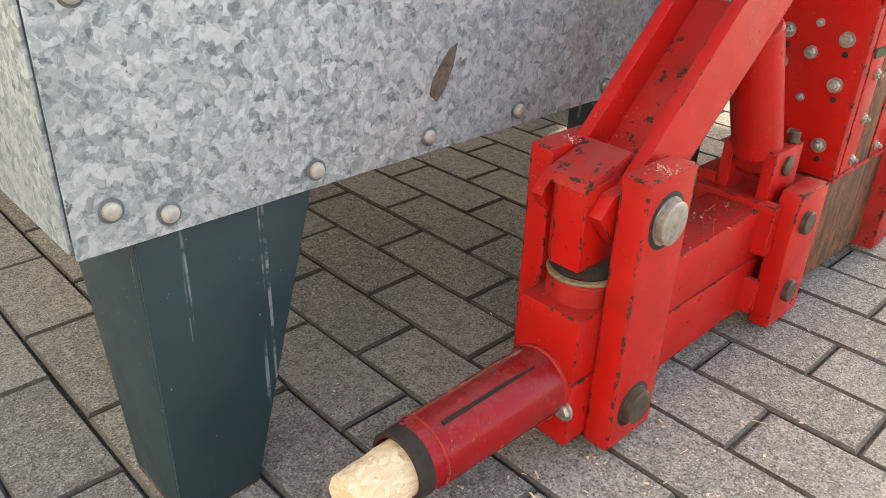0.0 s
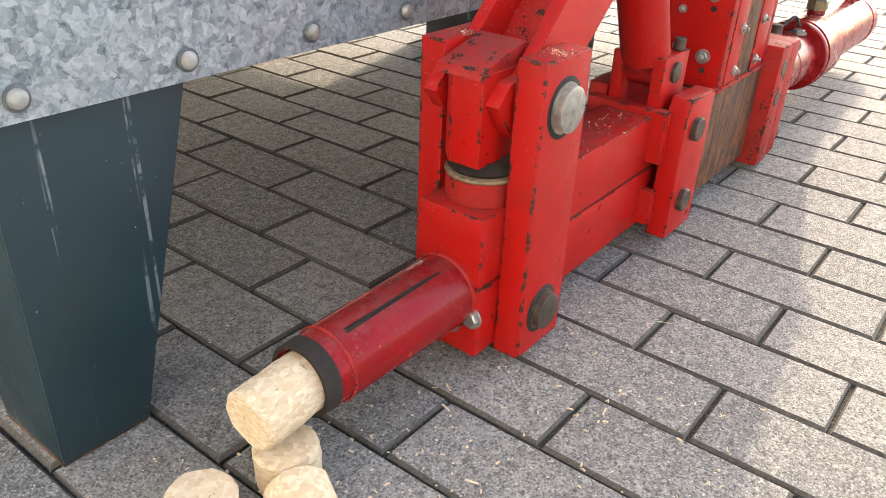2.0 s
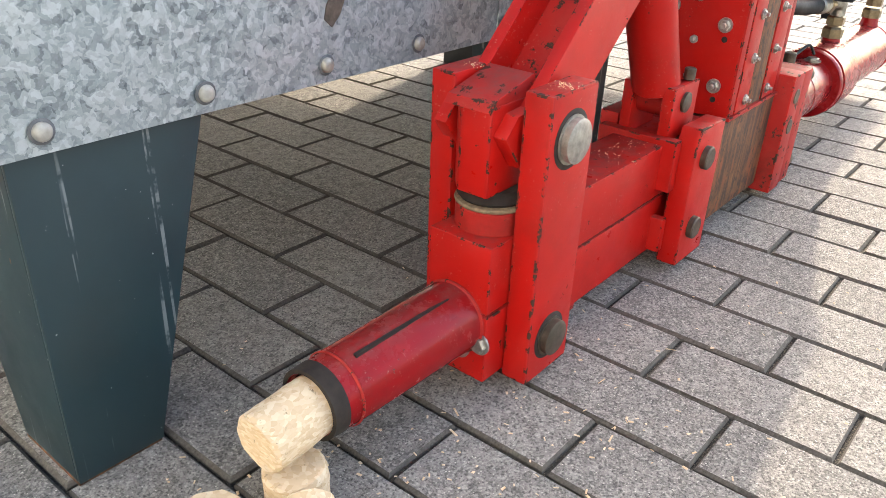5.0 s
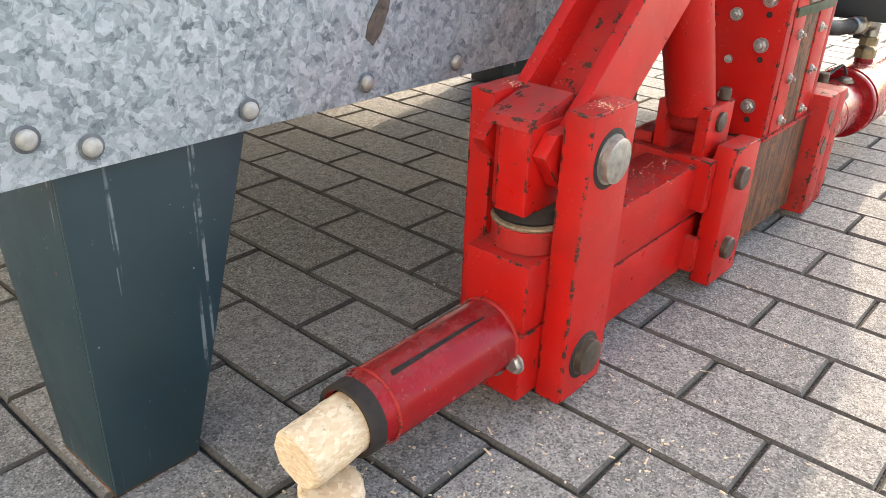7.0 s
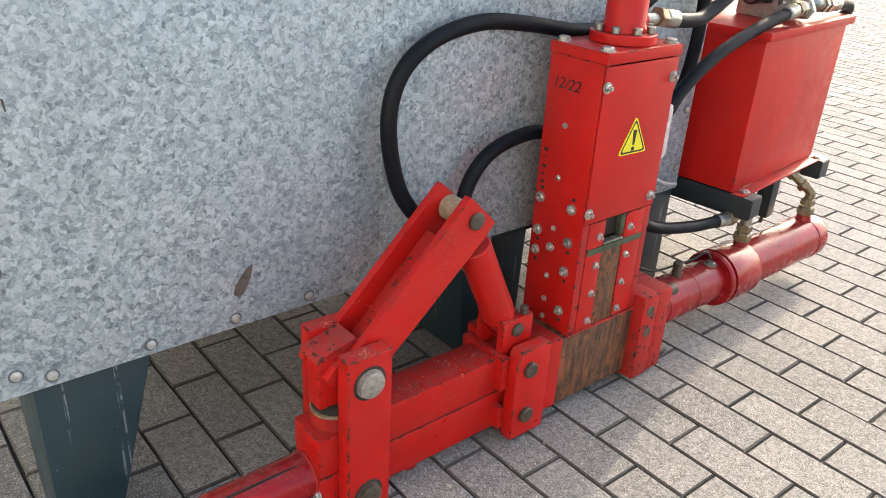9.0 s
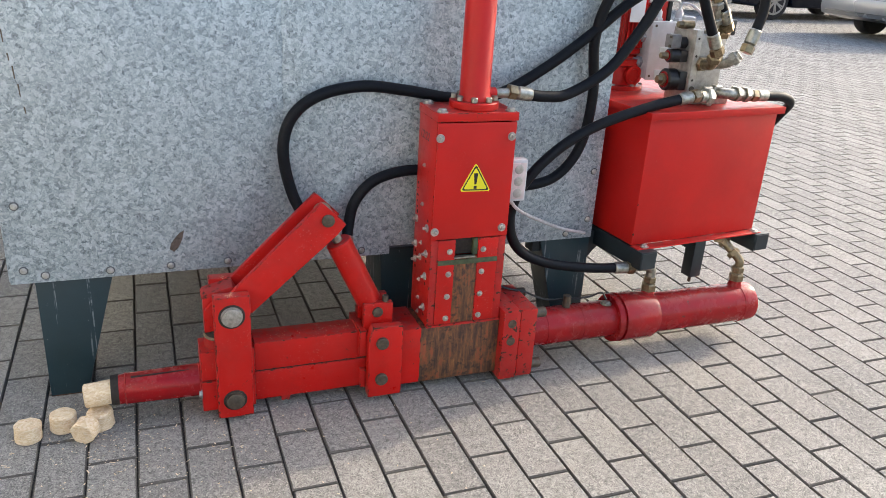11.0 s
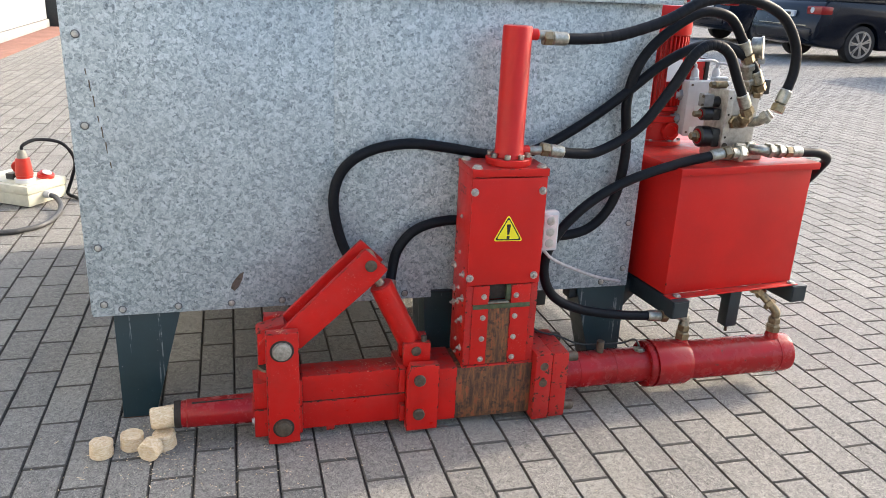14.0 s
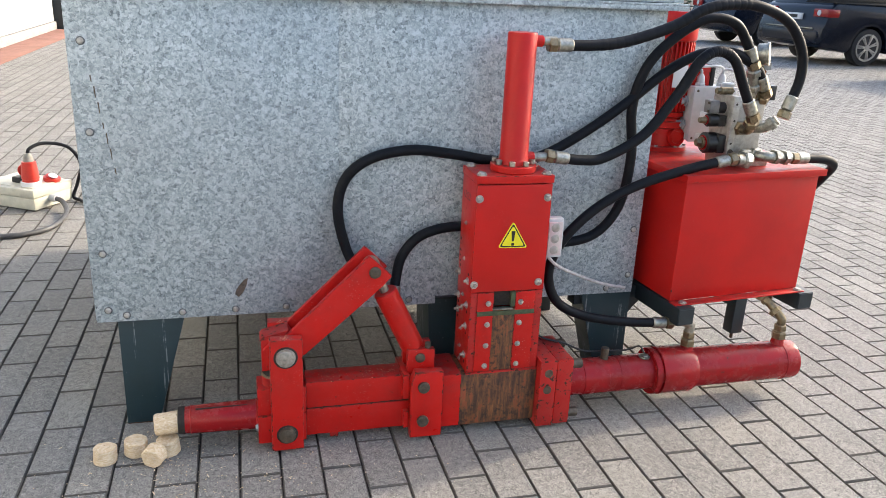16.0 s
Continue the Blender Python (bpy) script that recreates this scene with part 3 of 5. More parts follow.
# upright press box
bx0, bx1, by0, by1 = -0.500, -0.304, 0.1905, 0.311
BXZ = 0.690
part("side_plate", box(bx0, bx0 + 0.014, by0, by1, 0.176, BXZ, 0.0015), RED, press)
part("side_plate", box(bx1 - 0.014, bx1, by0, by1, 0.176, BXZ, 0.0015), RED, press)
part("back_plate", box(bx0 + 0.0142, bx1 - 0.0142, by1 - 0.012, by1, 0.176, BXZ, 0.001), RED, press)
cover = part("cover_sheet", box(bx0 + 0.001, bx1 - 0.001, by0 - 0.0045, by0 - 0.0015, 0.408, BXZ - 0.0022, 0.0008), RED_CLEAN, press)
for x, z in ((-0.493, 0.654), (-0.316, 0.654), (-0.494, 0.429), (-0.321, 0.429)):
    part("bolt", stud((x, by0 - 0.0045, z), (0, -1, 0), 0.0075, 0.006), BOLT, cover)
for x0, x1 in ((bx0 + 0.0185, bx0 + 0.063), (bx0 + 0.123, bx0 + 0.176)):
    strip = part("guide_strip", box(x0, x1, by0 - 0.0035, by0 + 0.012, 0.181, 0.4045, 0.0015), RED, press)
    for z in (0.197, 0.256, 0.316, 0.375):
        part("bolt", stud((x0 + (0.030 if x0 < -0.45 else 0.013), by0 - 0.0035, z), (0, -1, 0), 0.0055, 0.005), BOLT, strip)
for x0, x1 in ((bx0 + 0.0005, bx0 + 0.018), (bx0 + 0.1765, bx1 - 0.0005)):
    part("frame_edge", box(x0, x1, by0 - 0.002, by0 + 0.012, 0.181, 0.4045, 0.001), RED_WORN, press)
part("ram_face", box(bx0 + 0.0635, bx0 + 0.1225, by0 - 0.0015, by0 + 0.02, 0.181, 0.356, 0.001), RUST, press, "rust-streaked steel slide")
part("cross_strip", box(bx0 + 0.019, bx0 + 0.175, by0 - 0.0062, by0 - 0.0038, 0.341, 0.3535, 0.0006), GREENISH, press)
part("window_sill", box(bx0 + 0.060, bx0 + 0.115, by0 - 0.0075, by0 + 0.006, 0.3565, 0.3605, 0.0006), STEEL, press)
part("window_block", box(bx0 + 0.0635, bx0 + 0.1225, by0 + 0.012, by0 + 0.03, 0.361, 0.404, 0.001), DARK, press)
part("window_jamb", box(bx0 + 0.111, bx0 + 0.1225, by0 - 0.001, by0 + 0.0118, 0.361, 0.404, 0.001), GREENISH, press)
part("sill_plate", box(bx0 - 0.001, bx1 + 0.001, by0 - 0.005, by0 + 0.012, 0.1745, 0.1795, 0.001), RED_WORN, press)
for yy, zz, r in ((0.258, 0.572, 0.004), (0.259, 0.475, 0.004), (0.296, 0.426, 0.0075), (0.219, 0.427, 0.0075), (0.294, 0.361, 0.0075), (0.255, 0.377, 0.004), (0.294, 0.319, 0.0072),
                  (0.258, 0.338, 0.0065), (0.217, 0.362, 0.0075), (0.217, 0.303, 0.0075), (0.257, 0.278, 0.0042), (0.257, 0.228, 0.0042), (0.217, 0.220, 0.0075), (0.256, 0.190, 0.004)):
    part("bolt", stud((bx0, yy, zz), (-1, 0, 0), r, r * 0.75), BOLT, press)
    if r > 0.007:
        # flat disc, the hole's inner shade put into its dark colour
        part("drilled_hole", turned((bx0 - 0.0003, yy - 0.002, zz + (0.019 if zz > 0.42 else -0.019)), (-1, yy - 0.002, zz + (0.019 if zz > 0.42 else -0.019)), [(0, 0.0042), (0.0004, 0.0040)], 14), DARK, press)
top = part("top_plate", box(bx0 - 0.002, bx1 + 0.002, by0 - 0.006, by1 + 0.002, BXZ + 0.0005, BXZ + 0.02, 0.0015), RED, press)
for x in (bx0 + 0.014, bx1 - 0.014):
    for y in (by0 + 0.01, by1 - 0.014):
        part("bolt", hexnut((x, y, BXZ + 0.02), (0, 0, 1), 0.0105, 0.008, 0.013), BOLT, top)
UX, UY = -0.390, 0.250
flange = part("cylinder_flange", rod((UX, UY, BXZ + 0.0205), (UX, UY, BXZ + 0.038), 0.058, 0.002, 36), RED, press)
for k in range(8):
    a = 2 * math.pi * (k + 0.5) / 8
    x, y = UX + 0.047 * math.cos(a), UY + 0.047 * math.sin(a)
    part("cap_screw", rod((x, y, BXZ + 0.0385), (x, y, BXZ + 0.050), 0.0075, 0.001, 16), STEEL, flange)
up = part("feed_cylinder", turned((UX, UY, BXZ + 0.0385), (UX, UY, 1.1), [(0, 0.040), (0.012, 0.0365), (0.014, 0.0355), (0.312, 0.0355), (0.316, 0.0335)], 36), RED_CLEAN, press)
for z in (0.742, 1.025):
    part("port", rod((UX + 0.03, UY, z), (UX + 0.052, UY, z), 0.014), RED, up)
    part("nipple", rod((UX + 0.0522, UY, z), (UX + 0.088, UY, z), 0.0115), STEEL, up)

# rear flange and main cylinder
rf = part("rear_flange", join(box(-0.2995, -0.252, 0.164, 0.324, 0.010, 0.206, 0.003), box(-0.2505, -0.204, 0.166, 0.322, 0.012, 0.204, 0.003)), RED_WORN, press)
for y, z in ((0.183, 0.185), (0.183, 0.035), (0.306, 0.185), (0.306, 0.035)):
    part("tie_nut", rod((-0.204, y, z), (-0.175, y, z), 0.0135, 0.001, 18), PIN, rf)
for z in (0.17, 0.12):
    part("plug", turned((-0.275, 0.164, z), (-0.275, 0, z), [(0, 0.012), (0.0015, 0.0115)], 18), PIN, rf)
CZ = 0.108
main = part("main_cylinder", turned((-0.204, YC, CZ), (0.6, YC, CZ), [(0, 0.050), (0.055, 0.050), (0.056, 0.0515), (0.13, 0.0515), (0.131, 0.0505), (0.165, 0.0505), (0.166, 0.0515), (0.272, 0.0515)], 48), RED_DARK, press)
part("gland_ring", turned((0.066, YC, CZ), (0.6, YC, CZ), [(0, 0.05), (0, 0.066), (0.004, 0.068), (0.014, 0.068), (0.0142, 0.062), (0.022, 0.062), (0.0222, 0.069), (0.12, 0.069), (0.135, 0.063), (0.136, 0.058)], 48), RED_DARK, main)
part("barrel", turned((0.2, YC, CZ), (0.6, YC, CZ), [(0, 0.058), (0.298, 0.058), (0.300, 0.0595), (0.333, 0.0595), (0.345, 0.057), (0.3455, 0.045)], 48), RED_DARK, main)
part("bleed_screw", rod((-0.075, YC, CZ + 0.049), (-0.075, YC, CZ + 0.085), 0.011), PIN, main)
part("lock_screw", hexnut((0.045, YC - 0.01, CZ + 0.05), (0, 0, 1), 0.012, 0.008, 0.016), STEEL, main)
for x in (0.185, 0.493):
    boss = part("port_boss", turned((x, YC, CZ + 0.052), (x, YC, 0.3), [(0, 0.022), (0.012, 0.019), (0.022, 0.017)], 20), RED_DARK, main)

# warning sign
tri = [(-0.401, 0.592), (-0.361, 0.525), (-0.436, 0.527)]
cx, cz = sum(p[0] for p in tri) / 3, sum(p[1] for p in tri) / 3
W = [(cx + (p[0] - cx) * 1.0, cz + (p[1] - cz) * 1.0) for p in tri]


def scaled(f, cut=0.11):
    """The triangle at a scale, its corners rounded off by short arcs."""
    P = [Vector((cx + (p[0] - cx) * f, cz + (p[1] - cz) * f)) for p in W]
    out = []
    for i in range(3):
        a, b, c = P[i - 1], P[i], P[(i + 1) % 3]
        p0, p1 = b + (a - b) * cut, b + (c - b) * cut
        for k in range(5):
            t = k / 4
            m = p0 * (1 - t) ** 2 + b * 2 * t * (1 - t) + p1 * t * t
            out.append((m.x, m.y))
    return out


sign = part("warning_sign", prism(scaled(1.06), by0 - 0.0056, by0 - 0.0047, "y", 0.0), YELLOW, press, "yellow triangular warning sticker")
outer, inner = scaled(0.95), scaled(0.81)
bm = bmesh.new()
vo, vi = [bm.verts.new((x, by0 - 0.0060, z)) for x, z in outer], [bm.verts.new((x, by0 - 0.0060, z)) for x, z in inner]
for i in range(len(vo)):
    k = (i + 1) % len(vo)
    bm.faces.new((vo[i], vo[k], vi[k], vi[i]))
part("border", bm, INK, sign)
part("mark", join(prism([(cx - 0.0052, cz + 0.021), (cx + 0.0052, cz + 0.021), (cx + 0.0026, cz - 0.006), (cx - 0.0026, cz - 0.006)], by0 - 0.0062, by0 - 0.0058, "y", 0), prism([(cx - 0.0038, cz - 0.017), (cx + 0.0038, cz - 0.017), (cx + 0.0038, cz - 0.0098), (cx - 0.0038, cz - 0.0098)], by0 - 0.0062, by0 - 0.0058, "y", 0)), INK, sign)


def writing(text, size, m, parent, name):
    cu = bpy.data.curves.new("writing", "FONT")
    cu.body, cu.size = text, size
    cu.shear = 0.25
    tmp = new("tmp", cu)
    me = bpy.data.meshes.new_from_object(tmp)
    bpy.data.objects.remove(tmp)
    bm = bmesh.new()
    bm.from_mesh(me)
    bm.transform(m)
    return part(name, bm, INK, parent)


writing("12/22", 0.028, Matrix.Translation((bx0 - 0.0006, 0.300, 0.634)) @ Euler((radians(90), 0, radians(-90))).to_matrix().to_4x4(), press, "handwriting")

for k, (z0, z1) in enumerate(((0.455, 0.466), (0.470, 0.478), (0.484, 0.497), (0.503, 0.509), (0.515, 0.530))):
    part("scribble", box(bx0 - 0.0008, bx0 - 0.0004, 0.292 + 0.002 * (k % 2), 0.301, z0, z0 + (z1 - z0) * 0.45, 0), INK, press)

press.location.y += 0.008        # the whole press stands this much nearer the hopper
YC += 0.008

# ---- hydraulic power unit ----
unit = thing("hydraulic_power_unit", (0.35, 0.48, 0.0), "red hydraulic oil tank with motor and valves on dark bracket", "power unit")
TX0, TX1, TY0, TY1, TZ0, TZ1 = 0.116, 0.573, 0.266, 0.80, 0.316, 0.666
tank = part("tank", join(box(TX0, TX1, TY0, TY1, TZ0, TZ1, 0.003), box(TX0 - 0.002, TX1 + 0.004, TY0 - 0.030, TY0 + 0.001, TZ0 - 0.004, TZ0, 0.001)), RED_CLEAN, unit)
for x in (TX0 + 0.03, TX1 - 0.012):
    part("bolt", hexnut((x, TY0 - 0.018, TZ0), (0, 0, 1), 0.009, 0.006, 0.012), BOLT, tank)
lid = part("tank_lid", box(TX0 - 0.010, TX1 + 0.016, TY0 - 0.012, TY1 + 0.012, TZ1 + 0.0005, TZ1 + 0.020, 0.002), RED_CLEAN, unit)
LZ = TZ1 + 0.0205
for x0, x1, y0 in ((0.112, 0.166, 0.214), (0.550, 0.604, 0.226)):
    arm = part("bracket_arm", box(x0, x1, y0, 1.0, 0.262, 0.3135, 0.002), FRAME, unit)
    part("end_cap", box(x0 + 0.003, x1 - 0.003, y0 - 0.002, y0 - 0.0002, 0.265, 0.310, 0), FRAME, arm)
part("bracket_cross", box(0.1665, 0.5495, 0.62, 0.66, 0.266, 0.306, 0.002), FRAME, unit)
part("bracket_beam", box(-0.10, 0.1115, 0.425, 0.465, 0.262, 0.302, 0.002), FRAME, unit)
part("gusset", prism([(0.062, 0.2605), (0.150, 0.2605), (0.120, 0.235), (0.062, 0.17)], 0.435, 0.445, "y", 0.001), FRAME, unit)
post = part("bracket_post", box(0.352, 0.392, 0.262, 0.300, 0.188, 0.3125, 0.002), FRAME, unit)
part("foot_screw", rod((0.372, 0.281, 0.165), (0.372, 0.281, 0.1878), 0.005), PIN, post)
part("bracket_bar", box(0.354, 0.390, 0.3005, 0.6195, 0.268, 0.304, 0.002), FRAME, unit)

unit.matrix_basis = Matrix.Translation((TX0, TY0, 0)) @ Matrix.Rotation(radians(5.5), 4, "Z") @ Matrix.Translation((-TX0, -TY0, 0)) @ unit.matrix_basis

MX, MY, MZ = 0.224, 0.630, LZ + 0.100
motor = part("motor", turned((MX, MY, MZ), (MX, MY, 1.4), [(0, 0.060), (0.004, 0.066), (0.016, 0.066), (0.018, 0.058), (0.225, 0.058), (0.227, 0.070), (0.232, 0.073), (0.292, 0.073), (0.310, 0.062), (0.314, 0.03)], 40), RED, unit, "red electric motor with cooling fins")
for k in range(34):
    b = box(0.056, 0.071, -0.0018, 0.0018, MZ + 0.02, MZ + 0.2245, 0.0004)
    bmesh.ops.transform(b, matrix=Matrix.Translation((MX, MY, 0)) @ Matrix.Rotation(2 * math.pi * k / 34, 4, "Z"), verts=b.verts)
    part("fin", b, RED, motor)
part("type_plate", box(MX - 0.022, MX + 0.024, MY - 0.0735, MY - 0.0715, 0.880, 0.945, 0.0005), WHITE, motor, "pale type plate")
bell = part("bell_housing", turned((MX, MY, LZ), (MX, MY, 1.4), [(0, 0.086), (0.012, 0.086), (0.014, 0.064), (0.066, 0.060), (0.070, 0.072), (0.088, 0.072), (0.090, 0.058), (0.0998, 0.056)], 40), RED, unit, "red cast bell housing")
part("inspection_boss", turned((MX + 0.020, MY - 0.056, LZ + 0.042), (MX + 0.045, 0, LZ + 0.042), [(0, 0.030), (0.014, 0.028), (0.016, 0.019), (0.012, 0.017), (0.012, 0.006)], 24), RED, bell)
for k in range(4):
    a = 2 * math.pi * k / 4 + 0.6
    part("rib", rod((MX + 0.064 * math.cos(a), MY + 0.064 * math.sin(a), LZ + 0.012), (MX + 0.064 * math.cos(a), MY + 0.064 * math.sin(a), LZ + 0.070), 0.008, 0.001, 12), RED, bell)
for k in range(8):
    a = 2 * math.pi * k / 8 + 0.2
    part("bolt", hexnut((MX + 0.078 * math.cos(a), MY + 0.078 * math.sin(a), LZ + 0.012), (0, 0, 1), 0.006, 0.005), BOLT, bell)
tbox = part("motor_terminal_box", box(MX + 0.058, MX + 0.118, MY - 0.05, MY + 0.045, 0.865, 0.945, 0.006), RED, unit)
part("terminal_lid", box(MX + 0.1182, MX + 0.132, MY - 0.052, MY + 0.047, 0.862, 0.948, 0.004), BLACK, tbox)

jx0_, jx1_, jz0_, jz1_, jy = 0.268, 0.408, 0.722, 0.884, 0.545
jb = part("junction_box", join(box(jx0_, jx1_, jy, jy + 0.07, jz0_, jz1_, 0.006), box(jx0_ - 0.002, jx1_ + 0.002, jy - 0.012, jy - 0.0002, jz0_ - 0.002, jz1_ + 0.002, 0.005)), GREY_PLASTIC, unit, "pale grey plastic junction box")
for x, z in ((jx0_ + 0.01, jz1_ - 0.01), (jx0_ + 0.01, jz0_ + 0.01), (jx1_ - 0.01, jz1_ - 0.01)):
    part("lid_screw", turned((x, jy - 0.0122, z), (x, 0, z), [(0, 0.004), (0.001, 0.0035)], 12), PIN, jb)
for f in (0.28, 0.80):
    x = jx0_ + (jx1_ - jx0_) * f
    part("cable_gland", join(hexnut((x, jy + 0.03, jz1_), (0, 0, 1), 0.016, 0.010), turned((x, jy + 0.03, jz1_ + 0.010), (x, jy + 0.03, 2), [(0, 0.0125), (0.016, 0.0115), (0.026, 0.006)], 16)), GREY_PLASTIC, jb)
for z in (jz1_ - 0.045, jz0_ + 0.045):
    part("cable_gland", join(hexnut((jx0_, jy + 0.03, z), (-1, 0, 0), 0.017, 0.010), turned((jx0_ - 0.010, jy + 0.03, z), (-2, jy + 0.03, z), [(0, 0.013), (0.014, 0.012), (0.022, 0.007)], 16)), simple("grey_gland", (0.30, 0.31, 0.33), 0.5), jb)
x = jx0_ + (jx1_ - jx0_) * 0.28
part("cable", pipe([(x, jy + 0.03, jz1_ + 0.03), (x - 0.004, jy + 0.03, jz1_ + 0.048), (x - 0.03, jy + 0.04, jz1_ + 0.052), (x - 0.07, jy + 0.05, jz1_ + 0.03), (x - 0.11, jy + 0.05, jz1_ - 0.03)], 0.0045, 8), GREY_PLASTIC, jb)
x2 = jx0_ + (jx1_ - jx0_) * 0.80
part("cable", pipe([(x2, jy + 0.03, jz1_ + 0.03), (x2 - 0.002, jy + 0.03, jz1_ + 0.052), (x2 - 0.03, jy + 0.02, jz1_ + 0.060), (x2 - 0.09, jy + 0.02, jz1_ + 0.056), (x - 0.02, jy + 0.03, jz1_ + 0.040)], 0.004, 8), GREY_PLASTIC, jb)
part("cable", pipe([(x2, jy + 0.03, jz1_ + 0.03), (x2 + 0.004, jy + 0.025, jz1_ + 0.050), (x2 + 0.025, jy, jz1_ + 0.045), (x2 + 0.05, jy - 0.04, jz1_ + 0.01), (x2 + 0.06, jy - 0.08, jz1_ - 0.03)], 0.004, 8), GREY_PLASTIC, jb)

# valve block with its coils, gauge and adaptors
base_blk = part("valve_base", box(0.298, 0.420, 0.350, 0.450, LZ, 0.7245, 0.003), ALU, unit, "cast pale metal base block")
blk = part("valve_block", box(0.3005, 0.388, 0.362, 0.440, 0.725, 0.872, 0.003), ALU, unit, "pale metal valve block")
plate = part("end_plate", box(0.280, 0.300, 0.352, 0.452, LZ + 0.0005, 0.884, 0.002), ALU, unit, "worn pale steel end plate")
for z in (0.862, 0.816, 0.752):
    # dark disc on the plate, its colour standing for a shaded hole
    part("hole", turned((0.290, 0.3518, z), (0.290, 0, z), [(0, 0.0034), (0.0005, 0.003)], 12), DARK, plate)
part("plug", turned((0.292, 0.3518, 0.728), (0.292, 0, 0.728), [(0, 0.0085), (0.003, 0.0075), (0.003, 0.004)], 16), PIN, plate)
for z, r, l in ((0.812, 0.0185, 0.036), (0.748, 0.0300, 0.036)):
    coil = part("solenoid", join(rod((0.262, 0.392, z), (0.262 - l, 0.392, z), r, 0.004), box(0.256, 0.2795, 0.392 - r, 0.392 + r, z - r * 0.85, z + r * 0.85, 0.003)), BLACK, unit, "black solenoid coil")
    part("red_ring", turned((0.2622 - l, 0.392, z), (-2, 0.392, z), [(0, r * 0.74), (0.0006, r * 0.72)], 28), RED_DARK, coil)
    part("cap", join(rod((0.2614 - l, 0.392, z), (0.254 - l, 0.392, z), r * 0.55), hexnut((0.254 - l, 0.392, z), (-1, 0, 0), min(0.012, r * 0.5), 0.014)), BRASS, coil)
    part("plug_socket", box(0.236, 0.262, 0.394 + r, 0.425 + r, z - 0.014, z + 0.016, 0.003), GREY_PLASTIC, coil)
sens = part("pressure_switch", box(0.226, 0.256, 0.380, 0.412, 0.832, 0.868, 0.003), simple("grey_casting", (0.20, 0.20, 0.20), 0.5, 0.4), unit)
for y, z in ((0.385, 0.838), (0.385, 0.862)):
    part("screw", rod((0.226, y, z), (0.221, y, z), 0.004, 0.0006, 12), PIN, sens)
part("switch_body", rod((0.256, 0.396, 0.846), (0.2795, 0.396, 0.846), 0.016), BLACK, sens)
part("knob_valve", join(rod((0.262, 0.40, 0.893), (0.300, 0.40, 0.893), 0.011), hexnut((0.262, 0.40, 0.893), (-1, 0, 0), 0.010, 0.012)), BRASS, unit)
part("filler_cap", join(rod((0.304, 0.43, 0.8725), (0.304, 0.43, 0.888), 0.013), rod((0.304, 0.43, 0.888), (0.304, 0.43, 0.912), 0.018, 0.003)), GREY_PLASTIC, unit, "white plastic cap")
side = part("side_valve", box(0.392, 0.424, 0.40, 0.46, 0.850, 0.915, 0.003), simple("grey_valve", (0.28, 0.29, 0.30), 0.45, 0.4), unit)
part("side_plug", box(0.4245, 0.450, 0.405, 0.44, 0.866, 0.908, 0.003), BLACK, side)
part("relief_valve", join(rod((0.405, 0.43, 0.9155), (0.405, 0.43, 0.938), 0.012), hexnut((0.405, 0.43, 0.938), (0, 0, 1), 0.016, 0.012)), RUST, side)
part("relief_cap", box(0.388, 0.424, 0.412, 0.448, 0.9505, 0.972, 0.003), simple("grey_cap", (0.24, 0.24, 0.23), 0.5, 0.4), side)
gdir = Vector((0.75, -0.65, 0.1)).normalized()
gp = Vector((0.362, 0.372, 0.998))
gauge = part("pressure_gauge", turned(gp - gdir * 0.016, gp + gdir, [(0, 0.026), (0.002, 0.029), (0.024, 0.029), (0.025, 0.032), (0.031, 0.032), (0.032, 0.0295), (0.0305, 0.028)], 40), STEEL, unit, "round steel pressure gauge")
part("dial", turned(gp + gdir * 0.0150, gp + gdir, [(0, 0.0278), (0.0003, 0.0278)], 36), WHITE, gauge)
needle = box(-0.0008, 0.0008, -0.0004, 0.0004, -0.005, 0.018, 0)
bmesh.ops.transform(needle, matrix=Matrix.Translation(gp + gdir * 0.0160) @ gdir.to_track_quat("Y", "Z").to_matrix().to_4x4() @ Matrix.Rotation(radians(40), 4, "Y"), verts=needle.verts)
part("needle", needle, INK, gauge)
part("gauge_stem", join(rod((gp.x, gp.y, 0.872), (gp.x, gp.y, gp.z - 0.0295), 0.0065), hexnut((gp.x, gp.y, 0.945), (0, 0, 1), 0.010, 0.016), hexnut((gp.x, gp.y, 0.880), (0, 0, 1), 0.013, 0.020)), BRASS, gauge)


def fitting(pts, r, mat, nut_at=()):
    """A bent or straight adaptor with hexagon nuts on it."""
    f = part("adaptor", pipe(pts, r, 12, 5), mat, unit)
    for p, q in nut_at:
        part("nut", hexnut(p, Vector(q) - Vector(p), r * 1.5, 0.018), mat, f)


fitting([(0.312, 0.3615, 0.796), (0.311, 0.330, 0.796), (0.306, 0.303, 0.803), (0.296, 0.284, 0.828)], 0.0135, BRASS, [((0.312, 0.361, 0.796), (0.312, 0.2, 0.796)), ((0.300, 0.291, 0.815), (0.292, 0.277, 0.84))])
fitting([(0.340, 0.3615, 0.800), (0.344, 0.330, 0.800), (0.356, 0.303, 0.808), (0.376, 0.285, 0.832)], 0.0135, STEEL, [((0.340, 0.361, 0.800), (0.341, 0.2, 0.800)), ((0.362, 0.297, 0.815), (0.38, 0.282, 0.837))])
